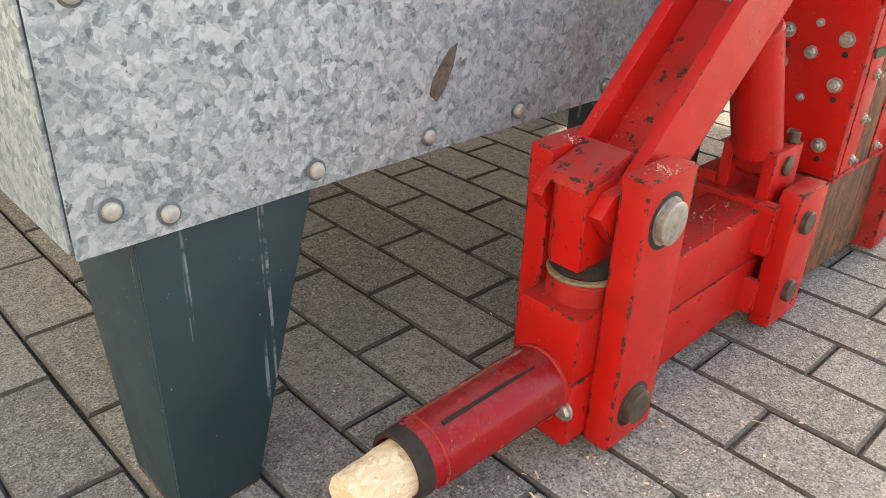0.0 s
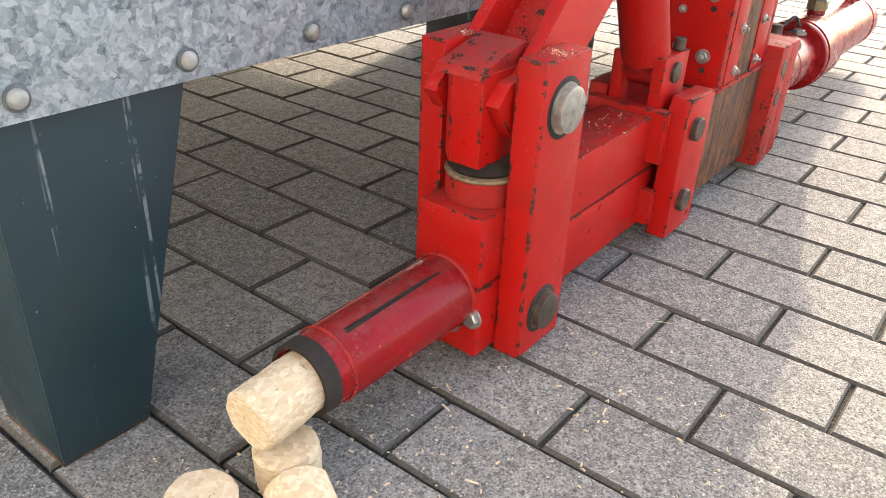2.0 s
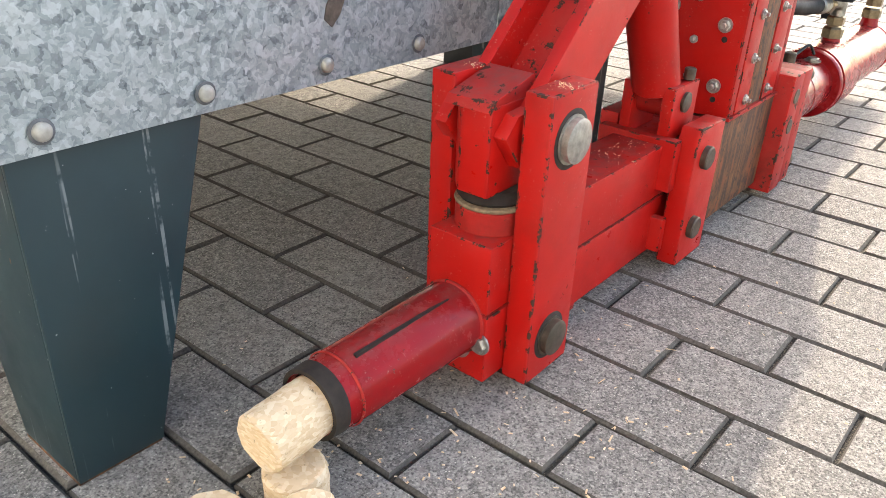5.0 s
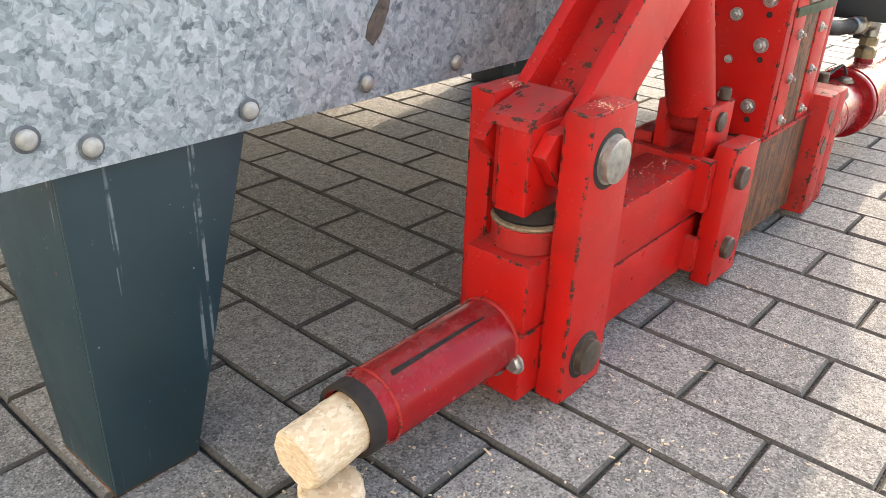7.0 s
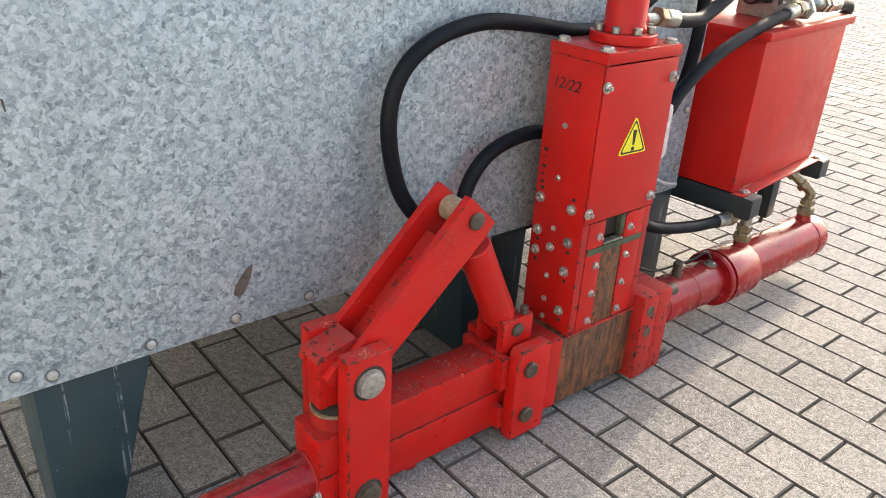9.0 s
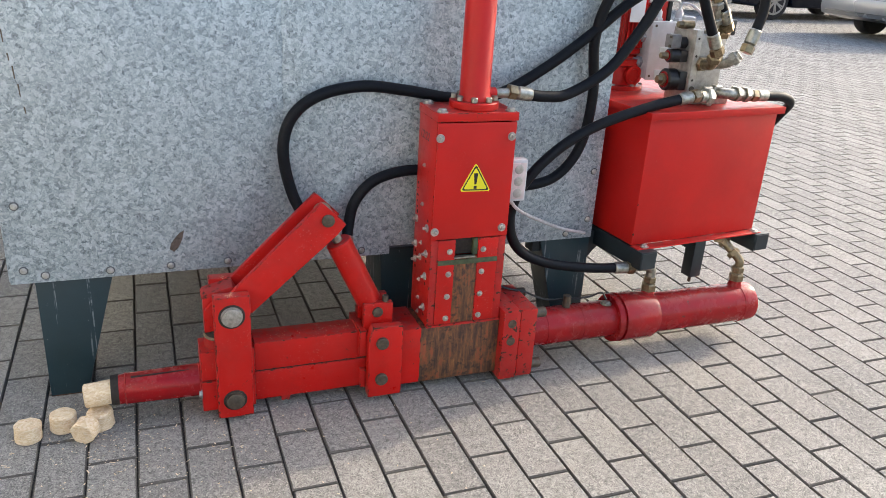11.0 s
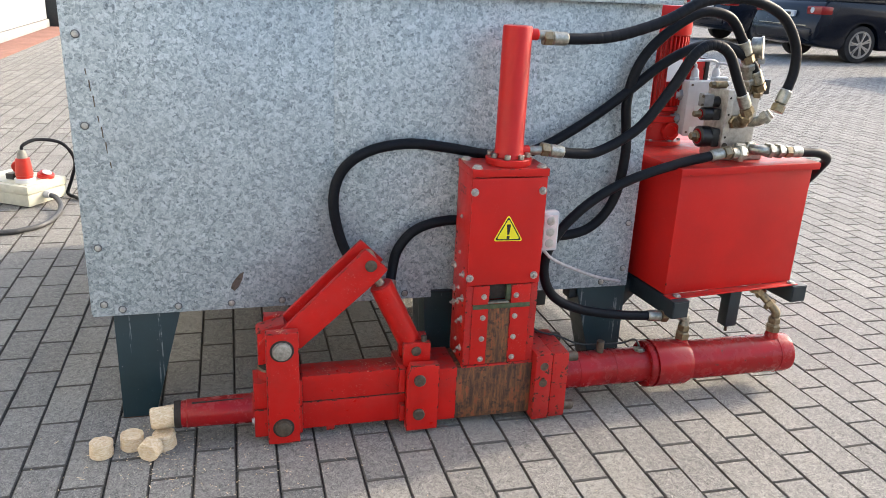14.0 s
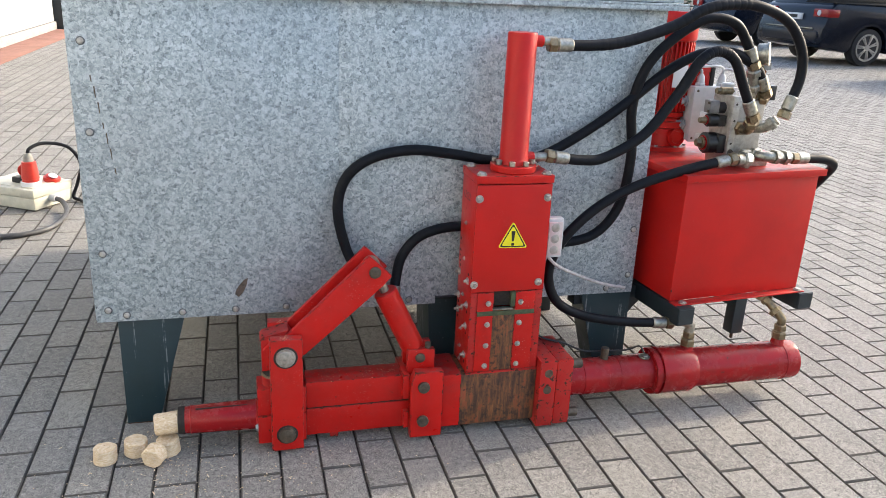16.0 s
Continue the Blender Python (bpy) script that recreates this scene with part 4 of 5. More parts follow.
fitting([(0.352, 0.385, 0.866), (0.345, 0.372, 0.890), (0.332, 0.358, 0.925), (0.318, 0.347, 0.965)], 0.0140, STEEL, [((0.351, 0.383, 0.868), (0.343, 0.37, 0.895)), ((0.340, 0.366, 0.902), (0.332, 0.358, 0.925)), ((0.326, 0.353, 0.942), (0.318, 0.347, 0.965))])
fitting([(0.384, 0.392, 0.846), (0.384, 0.378, 0.862), (0.378, 0.364, 0.884)], 0.012, BRASS, [((0.384, 0.389, 0.850), (0.383, 0.374, 0.868)), ((0.382, 0.371, 0.870), (0.376, 0.36, 0.89))])
fitting([(0.335, 0.349, 0.716), (0.331, 0.320, 0.716), (0.312, 0.298, 0.718), (0.272, 0.290, 0.720)], 0.0165, STEEL, [((0.335, 0.348, 0.716), (0.334, 0.3, 0.716)), ((0.310, 0.297, 0.718), (0.27, 0.289, 0.72))])
fitting([(0.366, 0.349, 0.722), (0.370, 0.325, 0.722), (0.396, 0.312, 0.722), (0.468, 0.322, 0.717)], 0.0145, STEEL, [((0.367, 0.347, 0.722), (0.370, 0.3, 0.722)), ((0.405, 0.312, 0.722), (0.45, 0.318, 0.72)), ((0.440, 0.317, 0.719), (0.48, 0.323, 0.716))])

# ---- hoses ----
HOSE_R = 0.0135


def hose(points, r=HOSE_R, ends=(1, 1), wrap=None, label="black rubber hydraulic hose with pressed steel ends"):
    h = thing("hydraulic_hose", points[0], label, "hose", "hydraulic hoses")
    body = part("hose_body", pipe(points, r, 16, 30 if wrap else 10, wrap), RUBBER, h)
    path = spline(points, 10)
    for use, a, b in ((ends[0], path[0], path[4]), (ends[1], path[-1], path[-5])):
        if use:
            dd = (b - a).normalized()
            part("ferrule", turned(a, b, [(-0.004, r * 0.9), (0.0, r * 1.22), (0.034, r * 1.22), (0.037, r * 1.05)], 20), STEEL, h, "crimped steel ferrule")
            part("nut", turned(a - dd * 0.026, a, [(0, r * 1.2), (0.002, r * 1.35), (0.02, r * 1.35), (0.022, r * 1.1)], 6), BRASS, h, "yellow plated hexagon nut")
    return h


hose([(-0.298, 0.258, 1.017), (-0.205, 0.26, 1.018), (-0.111, 0.265, 1.030), (0.009, 0.268, 1.068), (0.098, 0.27, 1.113), (0.177, 0.272, 1.127), (0.261, 0.275, 1.123), (0.354, 0.28, 1.087), (0.409, 0.28, 1.016), (0.418, 0.278, 0.943), (0.392, 0.275, 0.862)], wrap=(0.12, 0.55))
hose([(-0.28, 0.258, 0.742), (-0.205, 0.26, 0.732), (-0.137, 0.263, 0.738), (-0.031, 0.266, 0.798), (0.052, 0.27, 0.901), (0.103, 0.27, 0.984), (0.152, 0.27, 1.011), (0.203, 0.27, 0.990), (0.241, 0.27, 0.925), (0.282, 0.272, 0.853)], wrap=(0.45, 0.75))
hose([(-0.752, 0.31, 0.41), (-0.795, 0.345, 0.481), (-0.818, 0.35, 0.591), (-0.797, 0.352, 0.672), (-0.733, 0.352, 0.722), (-0.632, 0.352, 0.742), (-0.527, 0.35, 0.732), (-0.419, 0.345, 0.714), (-0.33, 0.345, 0.714), (-0.257, 0.345, 0.735), (-0.142, 0.348, 0.80), (-0.036, 0.35, 0.875), (0.055, 0.352, 0.946), (0.133, 0.352, 0.989), (0.19, 0.35, 1.003), (0.251, 0.346, 1.001), (0.33, 0.35, 0.963), (0.370, 0.355, 0.906)], ends=(0, 1))
hose([(-0.676, 0.31, 0.350), (-0.666, 0.335, 0.400), (-0.648, 0.345, 0.463), (-0.596, 0.347, 0.516), (-0.504, 0.345, 0.537), (-0.406, 0.34, 0.522), (-0.30, 0.345, 0.490), (-0.217, 0.347, 0.478), (-0.106, 0.348, 0.497), (-0.036, 0.35, 0.578), (-0.015, 0.352, 0.714), (-0.030, 0.352, 0.853), (-0.005, 0.348, 0.957), (0.058, 0.345, 1.031), (0.150, 0.343, 1.086), (0.237, 0.343, 1.078), (0.290, 0.345, 1.020), (0.311, 0.346, 0.984)])
hose([(0.244, 0.288, 0.720), (0.111, 0.285, 0.694), (-0.036, 0.282, 0.650), (-0.145, 0.280, 0.590), (-0.227, 0.280, 0.506), (-0.256, 0.282, 0.418), (-0.226, 0.284, 0.333), (-0.145, 0.28, 0.285), (-0.02, 0.268, 0.262), (0.105, 0.26, 0.254)])
hose([(0.497, 0.326, 0.714), (0.545, 0.332, 0.711), (0.610, 0.338, 0.705), (0.652, 0.355, 0.682), (0.656, 0.39, 0.640), (0.635, 0.43, 0.560), (0.612, 0.44, 0.420), (0.560, 0.40, 0.310), (0.505, 0.35, 0.284), (0.460, 0.314, 0.296)], ends=(1, 1))

# indicator box and its cable
ind = part("indicator_box", box(-0.2985, -0.250, 0.222, 0.252, 0.482, 0.588, 0.006), GREY_PLASTIC, press, "white plastic indicator box with clear lid")
part("clear_lid", box(-0.293, -0.256, 0.2185, 0.2215, 0.49, 0.58, 0.001), simple("milky_lid", (0.62, 0.52, 0.50), 0.2, 0.0, 0.1, 60), ind)
for z in (0.505, 0.535, 0.565):
    part("lamp", turned((-0.275, 0.2183, z), (-0.275, 0, z), [(0, 0.012), (0.001, 0.010), (0.0012, 0.004)], 18), ALU, ind)
cab = thing("control_cable", (-0.27, 0.25, 0.48), "thin grey control cable hanging from the red box", "cable")
part("cable", pipe([(-0.279, 0.25, 0.478), (-0.236, 0.27, 0.439), (-0.159, 0.3, 0.397), (-0.07, 0.33, 0.356), (0.021, 0.36, 0.326)], 0.0045, 8), simple("grey_cable", (0.42, 0.41, 0.40), 0.6), cab)
cab = thing("sensor_wire", (-0.2, 0.27, 0.2), "thin black sensor wire looped over the red cylinder", "cable")
part("cable", pipe([(-0.31, 0.30, 0.33), (-0.285, 0.312, 0.25), (-0.25, 0.30, 0.215), (-0.19, 0.285, 0.20), (-0.13, 0.275, 0.176), (-0.06, 0.27, 0.172), (0.0, 0.262, 0.175), (0.03, 0.25, 0.19), (0.044, YC - 0.01, 0.172)], 0.0028, 8), BLACK, cab)
part("cable", pipe([(-0.29, 0.315, 0.42), (-0.265, 0.325, 0.33), (-0.26, 0.32, 0.25), (-0.28, 0.31, 0.222)], 0.006, 8), BLACK, cab)

# elbows on the main cylinder
for x, top_z, yy in ((0.185, 0.235, YC), (0.493, 0.235, YC)):
    e = thing("elbow_fitting", (x, yy, CZ + 0.07), "yellow plated elbow fitting on the red cylinder", "fitting", "cylinder fittings")
    part("nut", hexnut((x, yy, CZ + 0.074), (0, 0, 1), 0.021, 0.022), BRASS, e)
    part("nut", hexnut((x, yy, CZ + 0.100), (0, 0, 1), 0.018, 0.018), BRASS, e)
    if x < 0.3:
        part("elbow", pipe([(x, yy, CZ + 0.115), (x, yy, CZ + 0.135), (x - 0.015, yy, CZ + 0.147), (x - 0.045, yy + 0.01, CZ + 0.147)], 0.014, 12, 6), STEEL, e)
    else:
        part("elbow", pipe([(x, yy, CZ + 0.115), (x, yy, CZ + 0.135), (x - 0.012, yy + 0.02, CZ + 0.155), (x - 0.035, yy + 0.06, CZ + 0.19)], 0.0125, 12, 6), BRASS, e)
        part("nut", hexnut((x - 0.008, yy + 0.014, CZ + 0.148), (-0.4, 0.75, 0.6), 0.0185, 0.016), BRASS, e)
        part("nut", hexnut((x - 0.024, yy + 0.042, CZ + 0.174), (-0.4, 0.75, 0.6), 0.0175, 0.016), BRASS, e)

# ---- sawdust briquettes ----
def briquette(p0, p1, r, label):
    p0, p1 = Vector(p0), Vector(p1)
    l = (p1 - p0).length
    n = max(3, int(l / 0.006))
    prof = [(0, r * 0.55), (0, r * 0.90), (0.003, r)] + [(l * k / n, r) for k in range(1, n)] + [(l - 0.003, r), (l, r * 0.9), (l, r * 0.5)]
    bm = turned(p0, p1, prof, 40)
    for v in bm.verts:
        v.co += Vector(noise.noise_vector(v.co * 90)) * 0.0012 + Vector(noise.noise_vector(v.co * 330)) * 0.0009
    return tagged(link_mesh("briquette", bm, BRIQ), label, "briquette", "sawdust briquettes")


briquette((-1.284, YC - 0.001, 0.0755), (-1.20, YC, TZ), 0.0272, "pale pressed sawdust briquette leaving the red outlet tube")
briquette((-1.402, 0.226, 0.0), (-1.400, 0.229, 0.040), 0.0275, "pale round sawdust briquette standing on the paving")
briquette((-1.334, 0.250, 0.0), (-1.332, 0.250, 0.040), 0.0275, "pale round sawdust briquette standing on the paving")
briquette((-1.292, 0.176, 0.026), (-1.276, 0.207, 0.029), 0.0265, "pale round sawdust briquette tipped on its side")
briquette((-1.254, 0.240, 0.0), (-1.257, 0.239, 0.042), 0.0275, "pale round sawdust briquette standing on the paving")


def crumbs(name, count, area, label, size=1.0):
    """Loose sawdust flakes: area rows are x, y, spread, height."""
    rng = random.Random(11)
    verts, faces = [], []
    for _ in range(count):
        cx, cy, sp, cz = rng.choice(area)
        p = Vector((rng.gauss(cx, sp), rng.gauss(cy, sp), cz + 0.0012))
        a = rng.uniform(0, math.pi)
        l, w, h = size * (rng.uniform(0.0007, 0.003) if rng.random() < 0.93 else 0.006), size * rng.uniform(0.0005, 0.0014), rng.uniform(0.0004, 0.0012)
        u, v = Vector((math.cos(a), math.sin(a), rng.uniform(-0.2, 0.2))) * l, Vector((-math.sin(a), math.cos(a), 0)) * w
        i = len(verts)
        verts += [p - u - v, p + u - v, p + u + v, p - u + v, p - u * 0.6 + Vector((0, 0, h)), p + u * 0.6 + Vector((0, 0, h))]
        faces += [(i, i + 1, i + 5, i + 4), (i + 2, i + 3, i + 4, i + 5), (i + 1, i + 2, i + 5), (i + 3, i, i + 4)]
    me = bpy.data.meshes.new(name)
    me.from_pydata(verts, [], faces)
    me.materials.append(BRIQ)
    return tagged(new(name, me), label, "sawdust", kind="stuff")


crumbs("sawdust_crumbs", 420, [(-1.27, 0.20, 0.06, 0.0), (-1.2, 0.15, 0.09, 0.0), (-1.05, 0.1, 0.12, 0.0), (-0.8, 0.1, 0.2, 0.0), (-1.3, 0.1, 0.15, 0.0)], "pale sawdust crumbs scattered on the paving blocks")

crumbs("sawdust_dust", 170, [(-0.97, 0.19, 0.007, 0.318), (-0.965, 0.185, 0.007, 0.318), (-0.97, 0.293, 0.006, 0.318), (-0.85, 0.24, 0.016, 0.178), (-0.75, 0.24, 0.016, 0.178), (-0.69, 0.245, 0.014, 0.178)], "fine pale sawdust lying on the red press", 0.32)

# ---- socket box with red plug on the yard ----
SB = Matrix.Translation((-2.100, 2.630, 0)) @ Matrix.Rotation(radians(-32), 4, "Z")


def sb(bm):
    bmesh.ops.transform(bm, matrix=SB, verts=bm.verts)
    return bm


sock = thing("socket_box", (-2.10, 2.63, 0), "cream outdoor socket box with red plug lying on the paving", "socket box")
part("box_body", sb(box(-0.17, 0.17, -0.125, 0.125, 0.006, 0.066, 0.008)), SOCKET_BOX, sock)
part("box_lid", sb(join(box(-0.174, 0.174, -0.129, 0.129, 0.0665, 0.108, 0.008), box(-0.15, 0.15, -0.105, 0.105, 0.1075, 0.112, 0.002))), SOCKET_BOX, sock)
for x, y in ((-0.145, -0.10), (0.145, -0.10), (0.145, 0.10), (-0.145, 0.10)):
    part("foot", sb(rod((x, y, 0.0), (x, y, 0.0058), 0.014)), BLACK, sock)
base = part("socket_base", sb(rod((0.095, -0.055, 0.112), (0.095, -0.055, 0.132), 0.046)), WHITE, sock)
part("plug", sb(turned((0.095, -0.055, 0.1325), (0.095, -0.055, 0.5), [(0, 0.038), (0.012, 0.038), (0.014, 0.041), (0.05, 0.037), (0.095, 0.032), (0.097, 0.027)], 28)), PLUG_RED, sock, "red three-phase plug")
part("plug_gland", sb(turned((0.095, -0.055, 0.2298), (0.095, -0.055, 0.5), [(0, 0.024), (0.02, 0.022), (0.04, 0.013)], 20)), simple("plug_gland_grey", (0.26, 0.25, 0.21), 0.6), sock)
part("socket_flap", sb(rod((0.040, -0.025, 0.165), (0.028, 0.008, 0.178), 0.040)), PLUG_RED, sock)
part("second_socket", sb(join(rod((0.115, 0.055, 0.112), (0.118, 0.055, 0.130), 0.040), rod((0.118, 0.055, 0.130), (0.120, 0.055, 0.136), 0.030))), PLUG_RED, sock)
part("second_lid", sb(rod((0.13, 0.05, 0.1365), (0.132, 0.05, 0.142), 0.022)), WHITE, sock)
part("black_socket", sb(box(-0.02, 0.03, -0.06, 0.0, 0.112, 0.142, 0.006)), BLACK, sock)
part("cable_gland", sb(rod((0.1705, -0.02, 0.048), (0.205, -0.02, 0.048), 0.018)), GREY_PLASTIC, sock)
cab = thing("power_cable", (-2.05, 2.55, 0.25), "black rubber power cable lying on the paving", "cable")
part("cable", pipe([(-2.048, 2.533, 0.262), (-2.04, 2.545, 0.29), (-1.985, 2.60, 0.305), (-1.89, 2.65, 0.275), (-1.838, 2.65, 0.19), (-1.862, 2.65, 0.09), (-1.885, 2.64, 0.022), (-1.85, 2.60, 0.011), (-1.79, 2.54, 0.011), (-1.55, 2.42, 0.011), (-1.2, 2.4, 0.011)], 0.0085, 10), RUBBER, cab)
cab = thing("power_cable", (-1.95, 2.4, 0.03), "grey rubber power cable lying on the paving", "cable")
part("cable", pipe([(-1.945, 2.512, 0.048), (-1.905, 2.47, 0.042), (-1.872, 2.38, 0.022), (-1.872, 2.27, 0.0125), (-1.90, 2.13, 0.0125), (-1.97, 2.06, 0.0125), (-2.06, 2.03, 0.0125), (-2.5, 1.98, 0.0125)], 0.012, 10), simple("dark_grey_cable", (0.07, 0.07, 0.07), 0.6), cab)

# ---- far side of the yard ----
hall = thing("hall", (-9, 10, 0), "white industrial hall with pale sectional gates", "building", kind="structure")
HWX = -4.17
part("wall", box(HWX - 8, HWX, -40, 31.0, 0.0, 5.5, 0.01), HALL_PAINT, hall)
part("plinth", box(HWX + 0.002, HWX + 0.05, -40, 14.1, 0.0, 0.14, 0.01), simple("grey_plinth", (0.36, 0.35, 0.33), 0.8), hall)
part("corner_post", box(HWX + 0.002, HWX + 0.25, 14.11, 14.4, 0.0, 5.5, 0.01), FRAME, hall)
for k in range(6):
    g = part("gate", box(HWX + 0.004, HWX + 0.03, -38.5 + k * 9.5, -33.5 + k * 9.5, 0.15, 4.2, 0.005), HALL_PAINT, hall)
    for j in range(7):
        part("panel", box(HWX + 0.0302, HWX + 0.038, -38.47 + k * 9.5, -33.53 + k * 9.5, 0.17 + j * 0.54, 0.69 + j * 0.54, 0.004), HALL_PAINT, g)
strip = tagged(link_mesh("red_strip", box(HWX + 0.052, HWX + 0.50, -40, 31, -0.02, 0.008, 0.003), BRICK_RED), "strip of reddish paving blocks along the white hall", "pavement", kind="structure")


def car(x, y, paint, label):
    """An estate car that points along +x: x, y is the ground under its near rear wheel."""
    z = rise(x, y)
    c = thing("car", (x + 1.3, y + 0.85, z), label, "car", "parked cars")
    yo = y - 0.02

    def at(bm):
        bmesh.ops.translate(bm, verts=bm.verts, vec=(x, yo, z))
        return bm

    def arch(cx, r=0.36, n=8):
        return [(cx + r * math.cos(a), 0.32 + r * math.sin(a)) for a in (math.pi * (1 - i / n) for i in range(n + 1)) if 0.32 + r * math.sin(a) > 0.24]
    side = [(-0.98, 0.30), (-0.42, 0.22)] + arch(0.0) + [(0.42, 0.22), (2.28, 0.22)] + arch(2.70) + [(3.10, 0.22), (3.62, 0.28), (3.66, 0.60), (3.45, 0.80), (2.55, 0.98), (-0.80, 1.03), (-0.90, 0.95), (-0.96, 0.74), (-1.02, 0.58), (-1.02, 0.40)]
    body = part("body", at(prism(side, 0.0, 1.78, "y", 0.05)), paint, c)
    part("cabin", at(prism([(-0.84, 1.0), (-0.58, 1.42), (-0.30, 1.48), (0.9, 1.47), (1.65, 1.36), (2.45, 0.99)], 0.10, 1.68, "y", 0.05)), paint, c)
    part("side_window", at(prism([(-0.58, 1.04), (-0.45, 1.36), (0.85, 1.40), (1.50, 1.31), (2.02, 1.04)], 0.093, 0.0985, "y", 0.001)), CARGLASS, c)
    part("rear_window", at(prism([(0.28, 1.06), (1.50, 1.06), (1.40, 1.37), (0.38, 1.37)], -0.012, -0.004, "x", 0.001)), CARGLASS, c)
    rw = bpy.data.objects[c.children[-1].name]
    for v in rw.data.vertices:
        v.co.x += -0.80 + (v.co.z - z - 1.03) * 0.62
    part("bumper", at(box(-1.06, -0.86, 0.08, 1.70, 0.36, 0.58, 0.06)), paint, c)
    part("trim_strip", at(box(-1.035, -0.985, 0.25, 1.53, 0.60, 0.62, 0.004)), STEEL, c)
    part("trim_strip", at(box(0.45, 2.25, -0.008, -0.0005, 0.55, 0.57, 0.002)), STEEL, c)
    plate = part("number_plate", at(box(-1.0, -0.95, 0.63, 1.15, 0.74, 0.85, 0.004)), WHITE, c)
    part("plate_mark", at(box(-1.004, -1.0005, 0.72, 1.10, 0.77, 0.82, 0)), INK, plate)
    for y0, y1 in ((0.02, 0.42), (1.36, 1.76)):
        lamp = part("tail_lamp", at(box(-0.965, -0.72, y0 - 0.028 if y0 < 1 else y0 + 0.05, y1 - 0.05 if y0 < 1 else y1 + 0.028, 0.80, 0.945, 0.03)), LAMP_RED, c)
        part("clear_lens", at(turned((-0.965, (y0 + y1) / 2, 0.872), (-2, (y0 + y1) / 2, 0.872), [(0, 0.05), (0.006, 0.04)], 20)), GREY_PLASTIC, lamp)
    for wx in (0.0, 2.70):
        for y0, out in ((0.03, -1), (1.75, 1)):
            w = part("wheel", at(turned((wx, y0 - out * 0.20, 0.32), (wx, y0 + out, 0.32), [(0, 0.24), (0.01, 0.31), (0.03, 0.322), (0.17, 0.322), (0.195, 0.31), (0.2, 0.24)], 36)), TYRE, c)
            part("rim", at(turned((wx, y0 - out * 0.015, 0.32), (wx, y0 + out, 0.32), [(0, 0.232), (0.017, 0.232), (0.018, 0.215), (0.004, 0.205), (0.004, 0.01)], 32)), DARK, w)
            part("rim_ring", at(turned((wx, y0 + out * 0.002, 0.32), (wx, y0 + out, 0.32), [(0, 0.236), (0.006, 0.234), (0.006, 0.205), (0, 0.200)], 36, False)), SILVER, w)
            part("hub", at(turned((wx, y0, 0.32), (wx, y0 + out, 0.32), [(0, 0.05), (0.008, 0.045), (0.01, 0.03)], 20)), SILVER, w)
            for k in range(7):
                b = prism([(-0.016, 0.03), (0.016, 0.03), (0.034, 0.212), (0.010, 0.212), (0.0, 0.12), (-0.010, 0.212), (-0.034, 0.212)], -0.006, 0.006, "y", 0.003)
                bmesh.ops.transform(b, matrix=Matrix.Translation((wx, y0 + out * 0.001, 0.32)) @ Matrix.Rotation(k * 2 * math.pi / 7 + 0.3, 4, "Y"), verts=b.verts)
                part("spoke", at(b), SILVER, w)
    return c


car(9.70, 10.25, CARPAINT, "dark blue estate car parked on the yard")
car(10.65, 14.3, CARPAINT, "dark blue estate car parked further back")
car(10.0, 6.75, SILVER, "silver-grey car parked beside the dark blue estate")

fence = thing("fence", (14, 20, rise(14, 20)), "dark green metal fence along the yard", "fence")
for k in range(22):
    x, y = 4 + k * 1.0, 24.0
    part("post", box(x, x + 0.06, y, y + 0.06, rise(x, y) - 0.02, rise(x, y) + 1.9, 0.004), GREEN, fence)
for z in (0.25, 0.6, 0.95, 1.3, 1.65):
    part("rail", pipe([(4 + k * 1.0, 23.98, rise(4 + k, 24) + z) for k in range(22)], 0.02, 6, 1), GREEN, fence)


def hedge():
    """A clipped row of shrubs: many small leaves over a loose, uneven volume."""
    rng = random.Random(5)
    verts, tris = [], []
    for _ in range(14000):
        x = rng.uniform(-3, 32)
        hgt = 2.6 + 0.7 * noise.noise(Vector((x * 0.5, 0, 0))) + 0.3 * noise.noise(Vector((x * 2, 4, 0)))
        f = rng.random() ** 0.6
        y = 26 + rng.uniform(-0.9, 0.9) * (1 - 0.4 * f)
        p = Vector((x, y, rise(x, 26) + f * hgt))
        a, b = Vector([rng.gauss(0, 1) for _ in range(3)]).normalized(), Vector([rng.gauss(0, 1) for _ in range(3)]).normalized()
        sc = rng.uniform(0.08, 0.16)
        i = len(verts)
        verts += [p + a * sc, p + b * sc * 0.6, p - a * sc, p - b * sc * 0.6]
        tris.append((i, i + 1, i + 2, i + 3))
    me = bpy.data.meshes.new("hedge")
    me.from_pydata(verts, [], tris)
    me.materials.append(LEAF)
    return tagged(new("hedge", me), "dense green hedge behind the fence", "hedge", kind="stuff")


hedge()


# ---- pavers ----
PX_, PY_ = 0.0985, 0.2


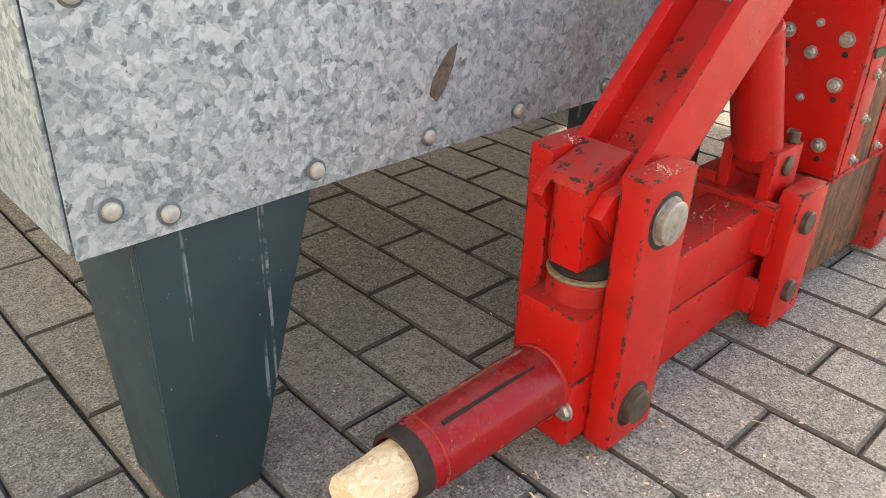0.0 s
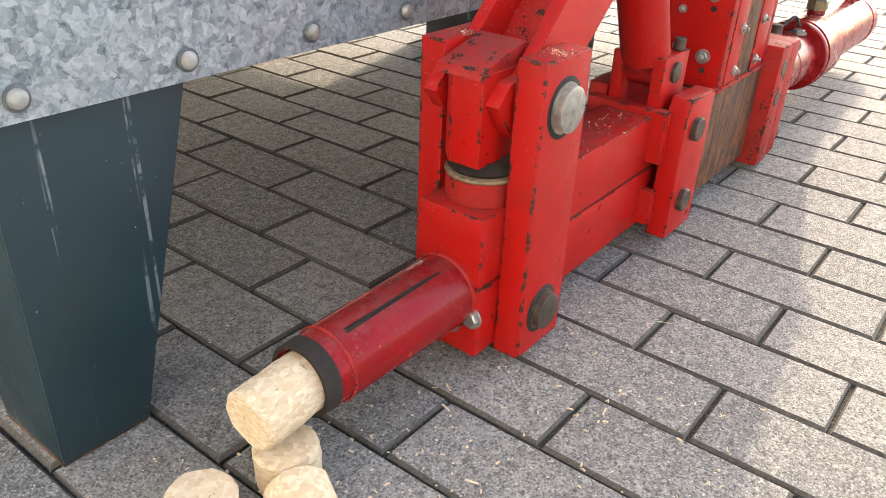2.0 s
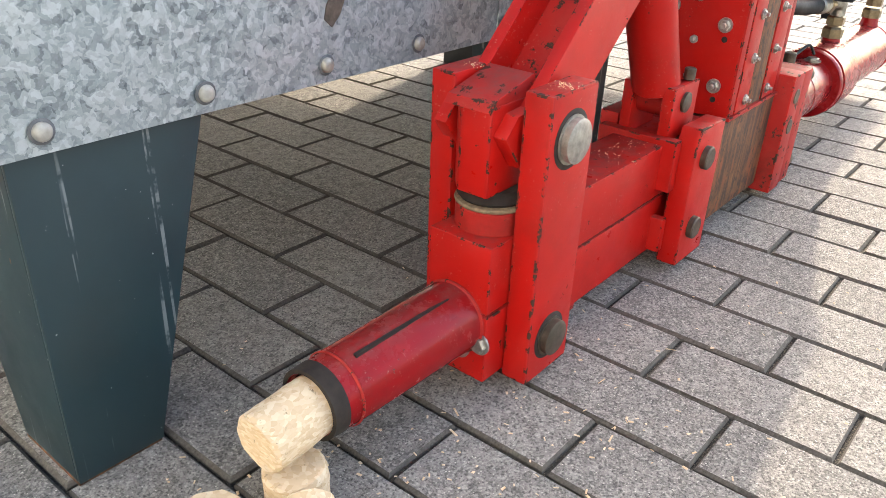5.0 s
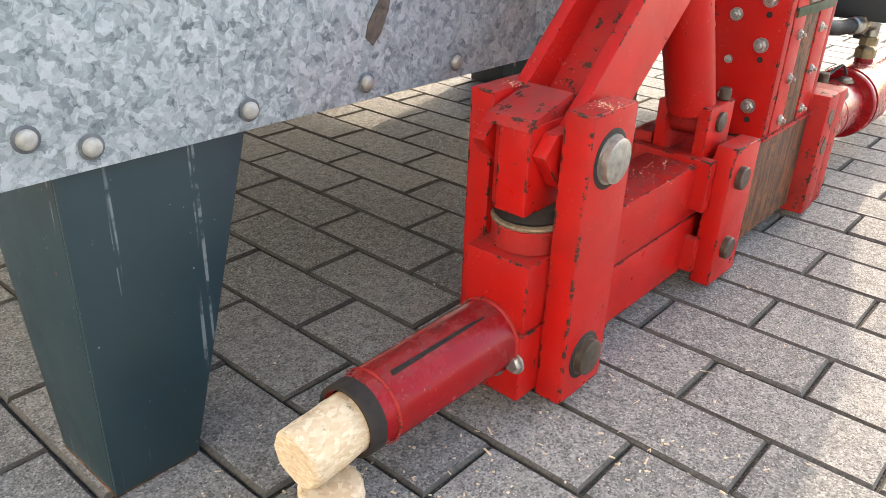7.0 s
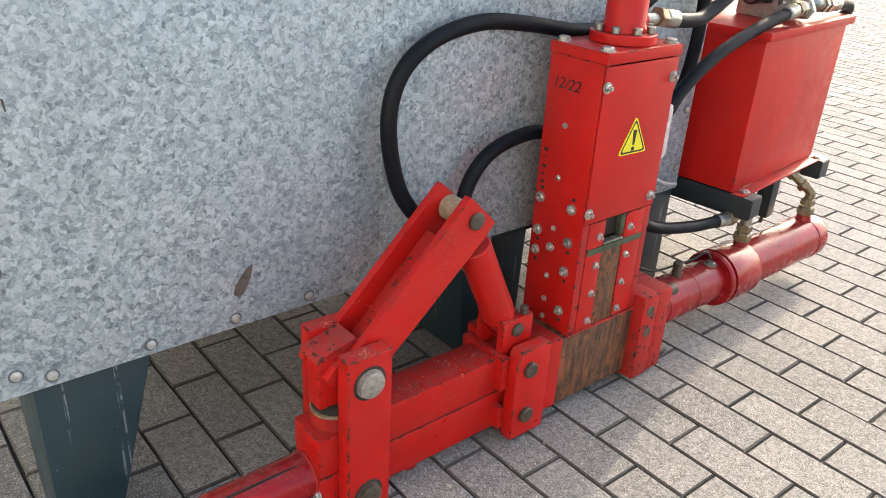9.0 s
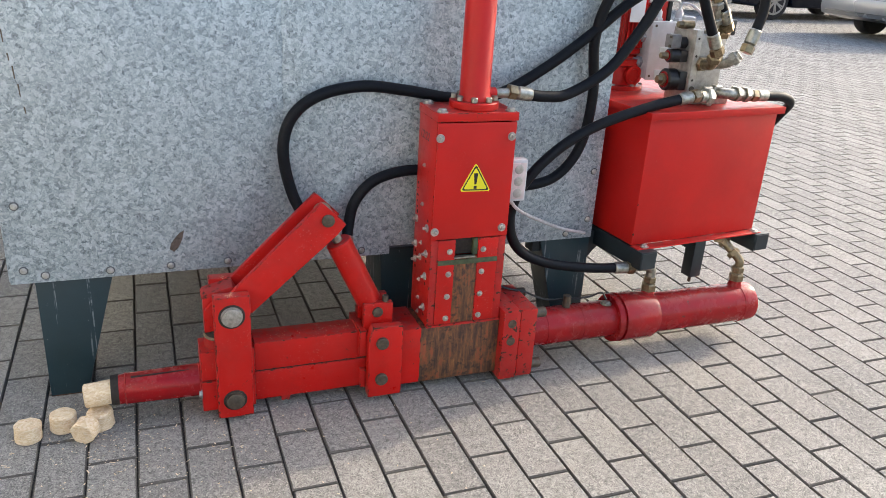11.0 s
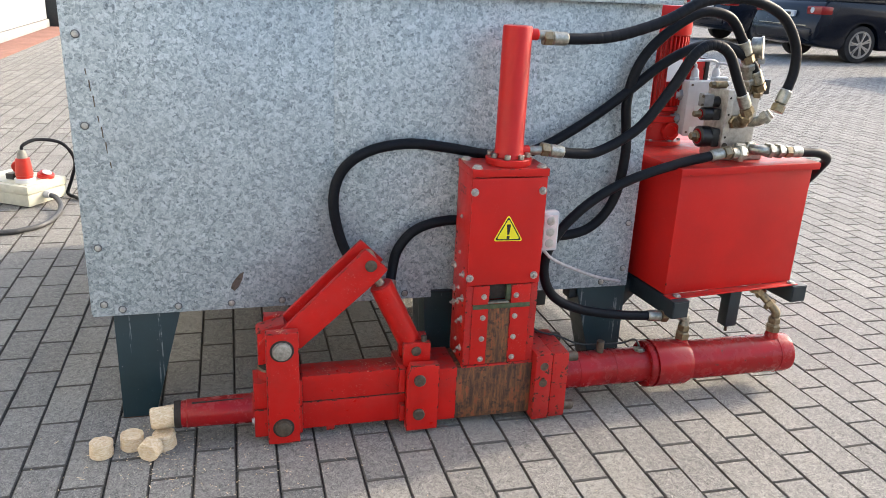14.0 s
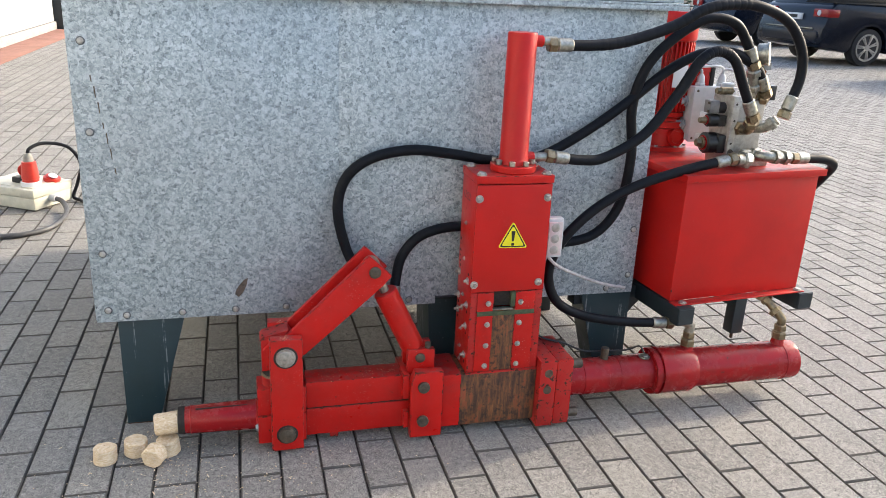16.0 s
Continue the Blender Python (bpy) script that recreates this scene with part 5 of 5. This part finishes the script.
def paver_rows(gap=0.0034, cham=0.0026):
    """Corner rows of one block round its middle."""
    a, b = PX_ / 2 - gap / 2, PY_ / 2 - gap * 0.6
    out = []
    for s, z in ((0, -0.012), (0, -0.0035), (cham, 0.0)):
        out += [(-a + s, -b + s, z), (a - s, -b + s, z), (a - s, b - s, z), (-a + s, b - s, z)]
    faces = [(8, 9, 10, 11)]
    for k in (0, 4):
        faces += [(k + i, k + (i + 1) % 4, k + 4 + (i + 1) % 4, k + 4 + i) for i in range(4)]
    return out, faces


def paver_middle(i, j):
    return ((i + 0.5) * PX_, (j + 0.5) * PY_ + (0.1 if i % 2 else 0.0))


def lay_pavers():
    rows, faces = paver_rows()
    shared = []
    for k in range(4):
        me = bpy.data.meshes.new("paver")
        jit = [(x + random.uniform(-1, 1) * 0.0012, y + random.uniform(-1, 1) * 0.0012, z) for x, y, z in rows]
        me.from_pydata(jit, [], faces)
        me.materials.append(PAVER)
        me.materials.append(PAVER_EDGE)
        # every face but the top takes the darker edge colour
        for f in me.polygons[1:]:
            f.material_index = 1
        shared.append(me)
    verts, quads = [], []
    for i in range(-43, 145):
        for j in range(-45, 110):
            x, y = paver_middle(i, j)
            tilt = (random.uniform(-1, 1) * 0.007, random.uniform(-1, 1) * 0.005)
            dz = random.uniform(-0.0008, 0.0008)
            turn = random.uniform(-1, 1) * 0.008
            if -1.8 < x < 0.8 and -0.8 < y < 0.95:
                ob = new("paver", shared[(i * 7 + j * 3) % 4])
                ob.matrix_world = Matrix.LocRotScale((x, y, rise(x, y) + dz), Euler((tilt[1], tilt[0], turn)), None)
                ob.parent = ground
                continue
            base = len(verts)
            z0 = rise(x, y) + dz
            for a, b, c in rows[4:]:
                verts.append((x + a - turn * b, y + b + turn * a, z0 + c - 0.5 * a * tilt[0] + 0.5 * b * tilt[1] + (rise(x + a, y + b) - rise(x, y))))
            quads += [tuple(base + q - 4 for q in f) for f in faces if min(f) >= 4]
    me = bpy.data.meshes.new("paver_field")
    me.from_pydata(verts, [], quads)
    me.materials.append(PAVER_FAR)
    me.materials.append(PAVER_EDGE)
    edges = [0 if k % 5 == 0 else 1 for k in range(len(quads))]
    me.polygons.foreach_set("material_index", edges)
    ob = new("paver_field", me)
    ob.parent = ground
    return tagged(ob, kind="stuff")


lay_pavers()
